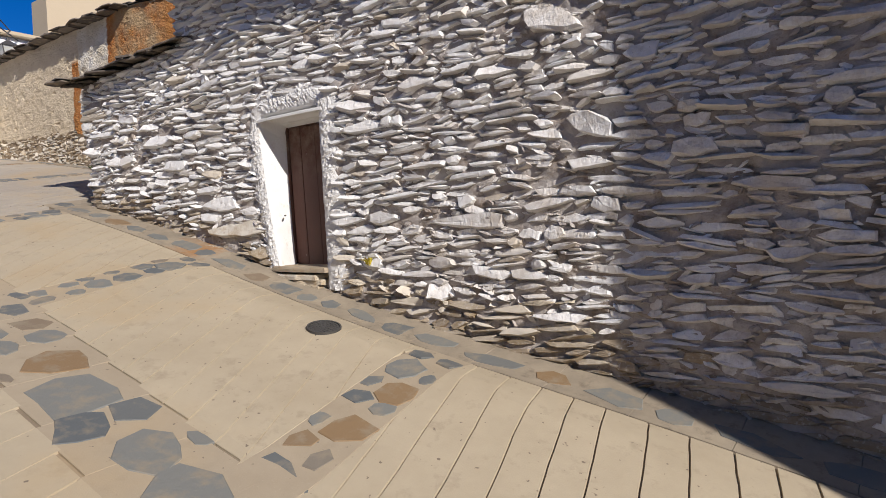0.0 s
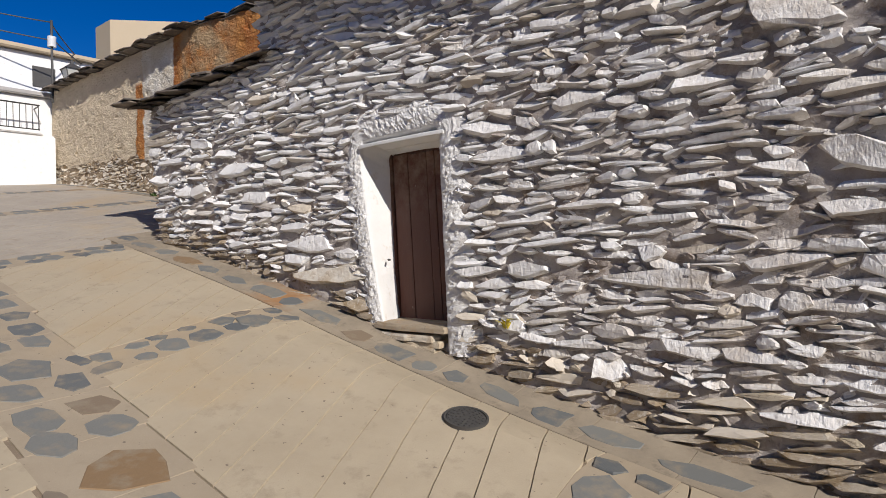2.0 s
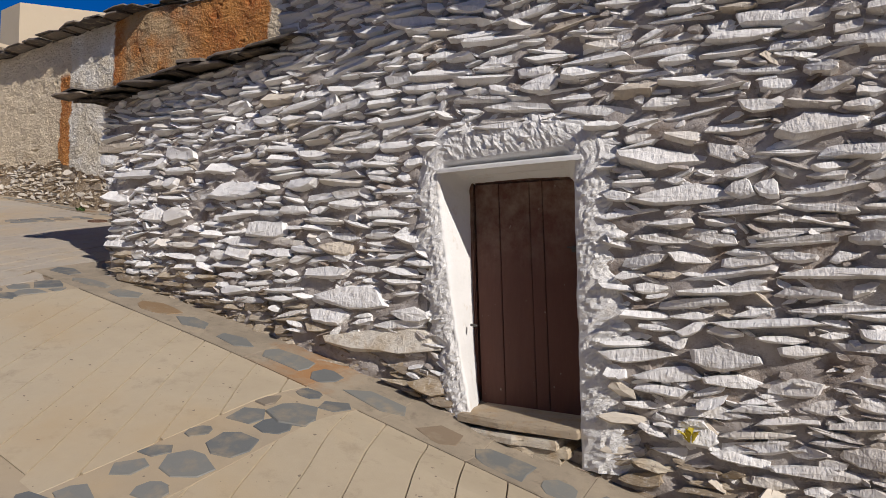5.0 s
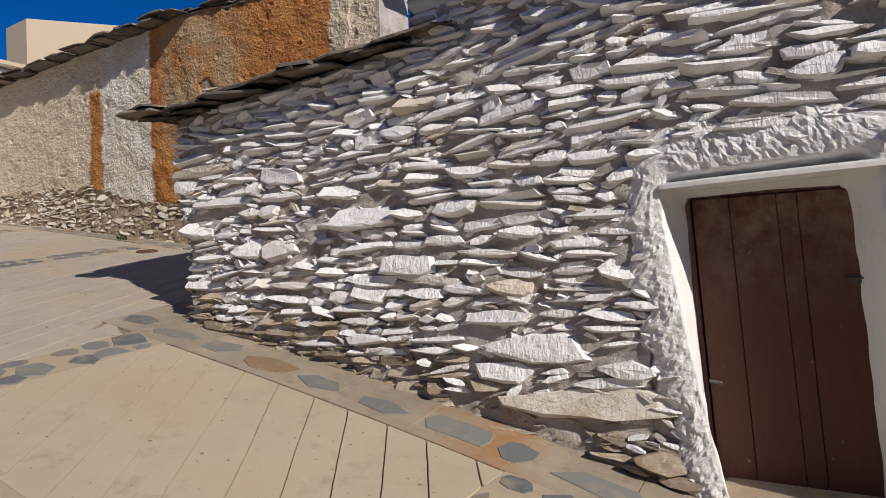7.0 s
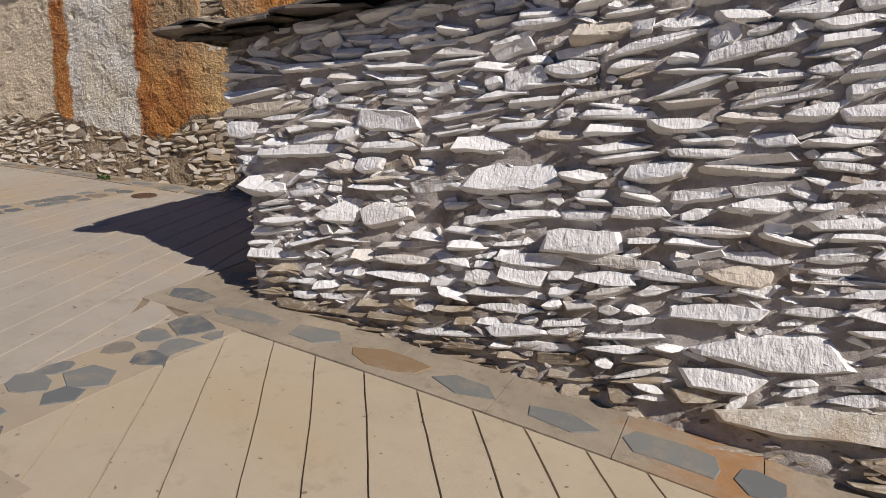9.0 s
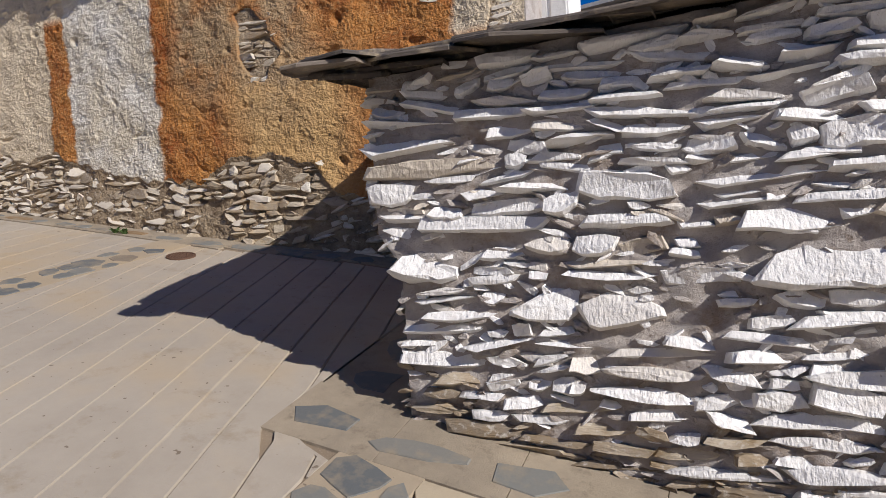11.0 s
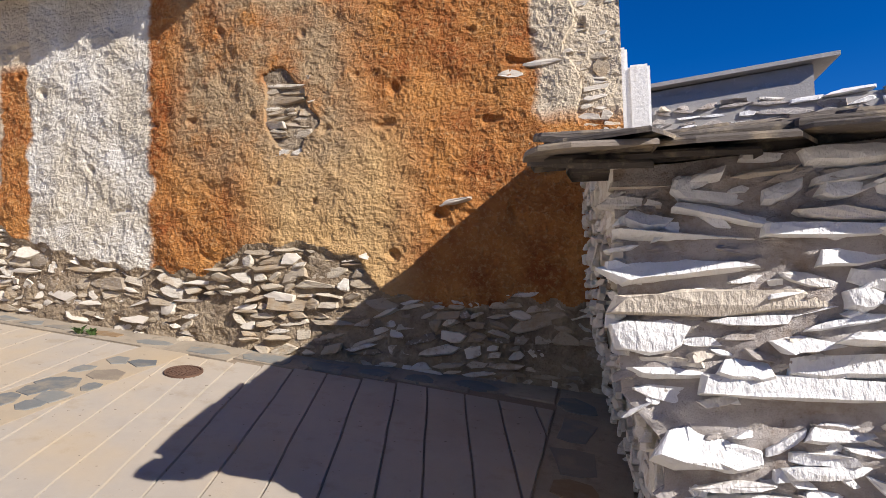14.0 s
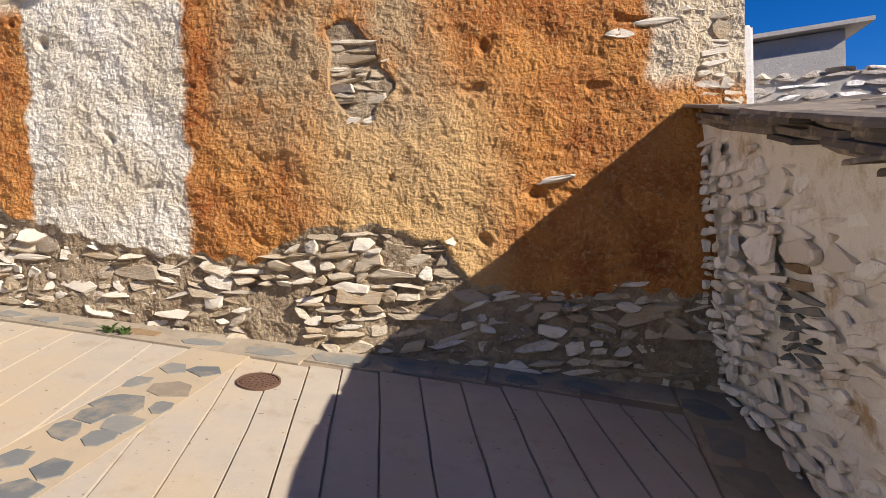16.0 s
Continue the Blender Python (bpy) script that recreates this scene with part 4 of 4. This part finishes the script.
# ---- stones, slabs and strips ----
def face_a(u, z):
    return Matrix.Translation((u, A_Y + 0.03 + 0.02 * noise.noise((u * 0.8, 1.0, z * 0.8)), z))


def skip_door(u, z, ln):
    if z > 3.0 or z < 1.10:
        return False
    left = -5.18 - 0.30 * min(1.0, max(0.0, (z - 1.16) / 1.64)) - 0.07
    return left < u + ln * 0.35 and u - ln * 0.35 < -4.40


def paint_a(u, z):
    h = z - ground_z(u, 4.1)
    if h < 0.20 + 0.16 * noise.noise((u * 1.6, 2.0, 0.0)) + rng.uniform(-0.12, 0.16):
        return M_BARE
    if -4.3 < u < -1.4 and h < 0.42 + 0.3 * noise.noise((u * 1.9, 7.0, z * 2)) + rng.uniform(-0.15, 0.1):
        return M_LIMESTONE if rng.random() < 0.6 else M_TANSTONE
    if abs(u + 5.95) < 0.02 and abs(z - 1.72) < 0.02:
        return M_CREAMSTONE
    return M_WHITE


# large stones that stand out in the front: place along the wall, height, length, thickness, turn
KEY = [(-9.15, 3.42, 0.45, 0.10, 2), (-9.05, 3.32, 0.64, 0.085, 1), (-9.25, 3.21, 0.24, 0.12, 0), (-8.79, 3.04, 0.63, 0.09, -2), (-9.09, 2.84, 0.30, 0.15, -8), (-8.51, 2.66, 0.32, 0.16, 8), (-8.17, 2.63, 0.34, 0.19, 3),
       (-8.15, 3.19, 0.40, 0.12, -8), (-6.21, 2.00, 0.61, 0.20, 2), (-5.95, 1.72, 0.95, 0.21, 3), (-7.39, 2.83, 0.48, 0.19, 4), (-7.03, 2.50, 0.38, 0.14, -2), (-6.41, 2.17, 0.41, 0.09, 0), (-2.87, 1.73, 0.70, 0.13, 0),
       (-2.08, 3.18, 0.51, 0.22, -22), (-1.80, 2.40, 0.36, 0.18, -22), (-1.80, 2.12, 0.31, 0.12, 0), (-1.10, 2.17, 0.27, 0.12, 0), (-3.75, 1.79, 0.32, 0.13, 2)]


def skip_front(u, z, ln):
    if skip_door(u, z, ln) or (z < 2.95 and u - ln / 2 < A_END + 0.05):
        return True
    if -6.3 < u < -5.8 and 1.5 < z < 1.66:
        return True
    return any(abs(u - a) < (b + ln) / 2 - 0.03 and abs(z - c) < h / 2 + 0.012 for a, c, b, h, _ in KEY)


front_low, front_high = (lambda x: ground_z(x, 4.1) - 0.05), (lambda x: house_top(x) - 0.03)
def build_mortar():
    """Lumpy mortar smeared between the stones of the front."""
    us = list(np.arange(A_END + 0.02, 2.7, 0.028))
    n = 150
    v, f = [], []
    for u in us:
        z0, z1 = ground_z(u, 4.1) - 0.2, house_top(u) - 0.02
        for j in range(n + 1):
            z = z0 + (z1 - z0) * j / n
            step_in = 0.13 * max(0.0, min(1.0, (3.02 - z) / 0.15)) * max(0.0, 1 - (u - A_END) / 0.6)
            v.append((u + step_in, A_Y + 0.017 + 0.024 * noise.fractal((u * 6, 2.0, z * 9), 0.7, 2.1, 3), z))
    for i in range(len(us) - 1):
        for j in range(n):
            a = i * (n + 1) + j
            x, y, z = v[a]
            if not (-5.62 < x < -4.40 and 1.0 < z < 3.06):
                f.append((a, a + n + 1, a + n + 2, a + 1))
    part("mortar", mesh_of("mortar", v, f, M_MORTAR, True), WALL_A, "smeared grey-white lime mortar")


build_mortar()
key_stones = [(a, c, b, h, -t, (44 + (k * 5) % 16) if h < 0.13 else 18 + (k * 7) % 26, 1.2) for k, (a, c, b, h, t) in enumerate(KEY)]
turn_in = lambda u: 10.0 - 9.0 * max(0.0, min(1.0, (u + 5.0) / 2.0))
stones = key_stones + courses(A_END, 2.6, front_low, front_high, skip_front, random.Random(17), hmin=0.036, hmax=0.092, lmin=0.09, lmax=0.46, big=0.07, tilt=6.0, gap=0.022)
stones = [(u, z, ln, h, t * 0.6, 44 + k % 16, p) if u < -7.0 and k < 44 and (k * 7) % 10 < 7 else (u, z, ln, h, t, k, p) for u, z, ln, h, t, k, p in stones]
lay(stones, face_a, WALL_A, lambda u, z: u < -7.4, paint_a, 0.052, 300, 13.0, turn_in)
chips = courses(A_END, 1.5, front_low, front_high, lambda u, z, ln: skip_door(u, z, ln) or (z < 2.95 and u - ln / 2 < A_END + 0.06) or rng.random() < 0.5, random.Random(19), hmin=0.02, hmax=0.05, lmin=0.04, lmax=0.16, big=0.0, tilt=12, gap=0.02)
lay(chips, lambda u, z: Matrix.Translation((u, A_Y + 0.03, z)), WALL_A, lambda u, z: False, lambda u, z: M_MORTAR if rng.random() < 0.4 else paint_a(u, z), 0.034, cant=turn_in)


def face_e(u, z):
    return Matrix.Translation((end_x(u, z) + 0.03, u, z)) @ pose(0, 0, 0, 0, 0, -90)


niche = lambda u, z, ln: 5.35 < u < 5.75 and 3.0 < z < 3.5
end_stones = courses(A_Y + 0.03, 6.75, lambda y: ground_z(-9.4, y) - 0.05, lambda y: 3.74 + 0.22 * (y - A_Y), niche, random.Random(23), hmin=0.04, hmax=0.12, lmin=0.1, lmax=0.42, big=0.10, gap=0.02)
lay(end_stones, face_e, WALL_E, lambda u, z: True, lambda u, z: M_LIMESTONE if rng.random() < 0.15 else M_CREAMSTONE, 0.024)
slabs_in_niche = courses(5.38, 5.74, lambda y: 3.0, lambda y: 3.5, lambda u, z, ln: False, random.Random(24), hmin=0.05, hmax=0.09, lmin=0.2, lmax=0.4)
lay(slabs_in_niche, lambda u, z: face_e(u, z) @ Matrix.Translation((0, 0.04, 0)), WALL_E, lambda u, z: False, lambda u, z: M_SLAB, 0.03)


def face_b(u, z):
    return Matrix.Translation((u, wall_b_y(u) + 0.055, z))


base = courses(B_LEFT, B_RIGHT, lambda x: ground_z(x, 6.3) - 0.06, lambda x: plaster_foot(x) + 0.02, lambda u, z, ln: -12.75 < u < -12.3 and z < 3.3, random.Random(29), hmin=0.026, hmax=0.11, lmin=0.06, lmax=0.34, big=0.16, tilt=9, gap=0.018)
quoin = courses(-9.85, B_RIGHT - 0.12, lambda x: 4.55, lambda x: wall_b_top(x) - 0.02, lambda u, z, ln: u < -9.72 and rng.random() < 0.75, random.Random(37), hmin=0.05, hmax=0.12)
patch = courses(-12.06, -11.68, lambda x: 4.52, lambda x: 5.08, lambda u, z, ln: False, random.Random(43))
lay(base, face_b, WALL_B, lambda u, z: u > -13.9, lambda u, z: M_LIMESTONE if (u < -13.2 and rng.random() < 0.4) or rng.random() < 0.08 else (M_TANSTONE if rng.random() < 0.88 else M_BARE), 0.045, 290, 7.0, lambda u: 8.0)
lay(patch, lambda u, z: Matrix.Translation((u, wall_b_y(u) + 0.045, z)), WALL_B, lambda u, z: False, lambda u, z: M_TANSTONE, 0.03)
lay(quoin, face_b, WALL_B, lambda u, z: False, lambda u, z: M_TANSTONE if rng.random() < 0.3 else M_LIMESTONE, 0.035)
lay([(-10.60, 4.0, 0.42, 0.05, -7, 4, 1.0), (-10.08, 4.98, 0.2, 0.09, 3, 9, 1.0), (-9.85, 5.05, 0.3, 0.06, -3, 12, 1.0), (-11.22, 3.62, 0.16, 0.06, 0, 2, 1.0), (-9.9, 4.45, 0.14, 0.04, -12, 7, 1.0)], face_b, WALL_B, lambda u, z: True, lambda u, z: M_LIMESTONE, 0.06)
behind = courses(-9.0, -7.25, lambda x: 4.4, lambda x: 4.88 + 0.05 * noise.noise((x * 4, 1, 1)), lambda u, z, ln: False, random.Random(47), hmin=0.04, hmax=0.10, lmin=0.08, lmax=0.4, big=0.1, gap=0.03)
lay(behind, lambda u, z: Matrix.Translation((u, 7.62, z)), steps, lambda u, z: False, lambda u, z: M_MORTAR if rng.random() < 0.5 else M_WHITE, 0.04)
build_slabs()
build_strips()
build_beds()


# ---- weeds at the wall foot ----
def weed(x, y, seed, count=22, lift=0.0, mat=None, label="small green weed growing at the wall foot"):
    r = random.Random(seed)
    root = tagged(new("weed"), label, "weed")
    root.location = (x, y, ground_z(x, y) + lift)
    v, f = [], []
    for _ in range(count):
        q, ln, up = r.uniform(0, 6.28), r.uniform(0.04, 0.1), r.uniform(0.02, 0.08)
        c, s_ = math.cos(q), math.sin(q)
        b = len(v)
        w = r.uniform(0.008, 0.016)
        v += [(0.01 * c, 0.01 * s_, -0.01), (c * ln * 0.5 - s_ * w, s_ * ln * 0.5 + c * w, up * 0.7), (c * ln, s_ * ln, up), (c * ln * 0.5 + s_ * w, s_ * ln * 0.5 - c * w, up * 0.75)]
        f.append((b, b + 1, b + 2, b + 3))
    o = new("leaves", mesh_of("leaves", v, f, mat or M_GREEN))
    o.parent = root


weed(-13.62, 6.16, 1)
weed(-13.5, 6.18, 2, 14)
weed(-3.91, 4.10, 3, 16, 1.38 - ground_z(-3.91, 4.10), M_YELLOW, "tiny yellow flowering weed in a wall joint")
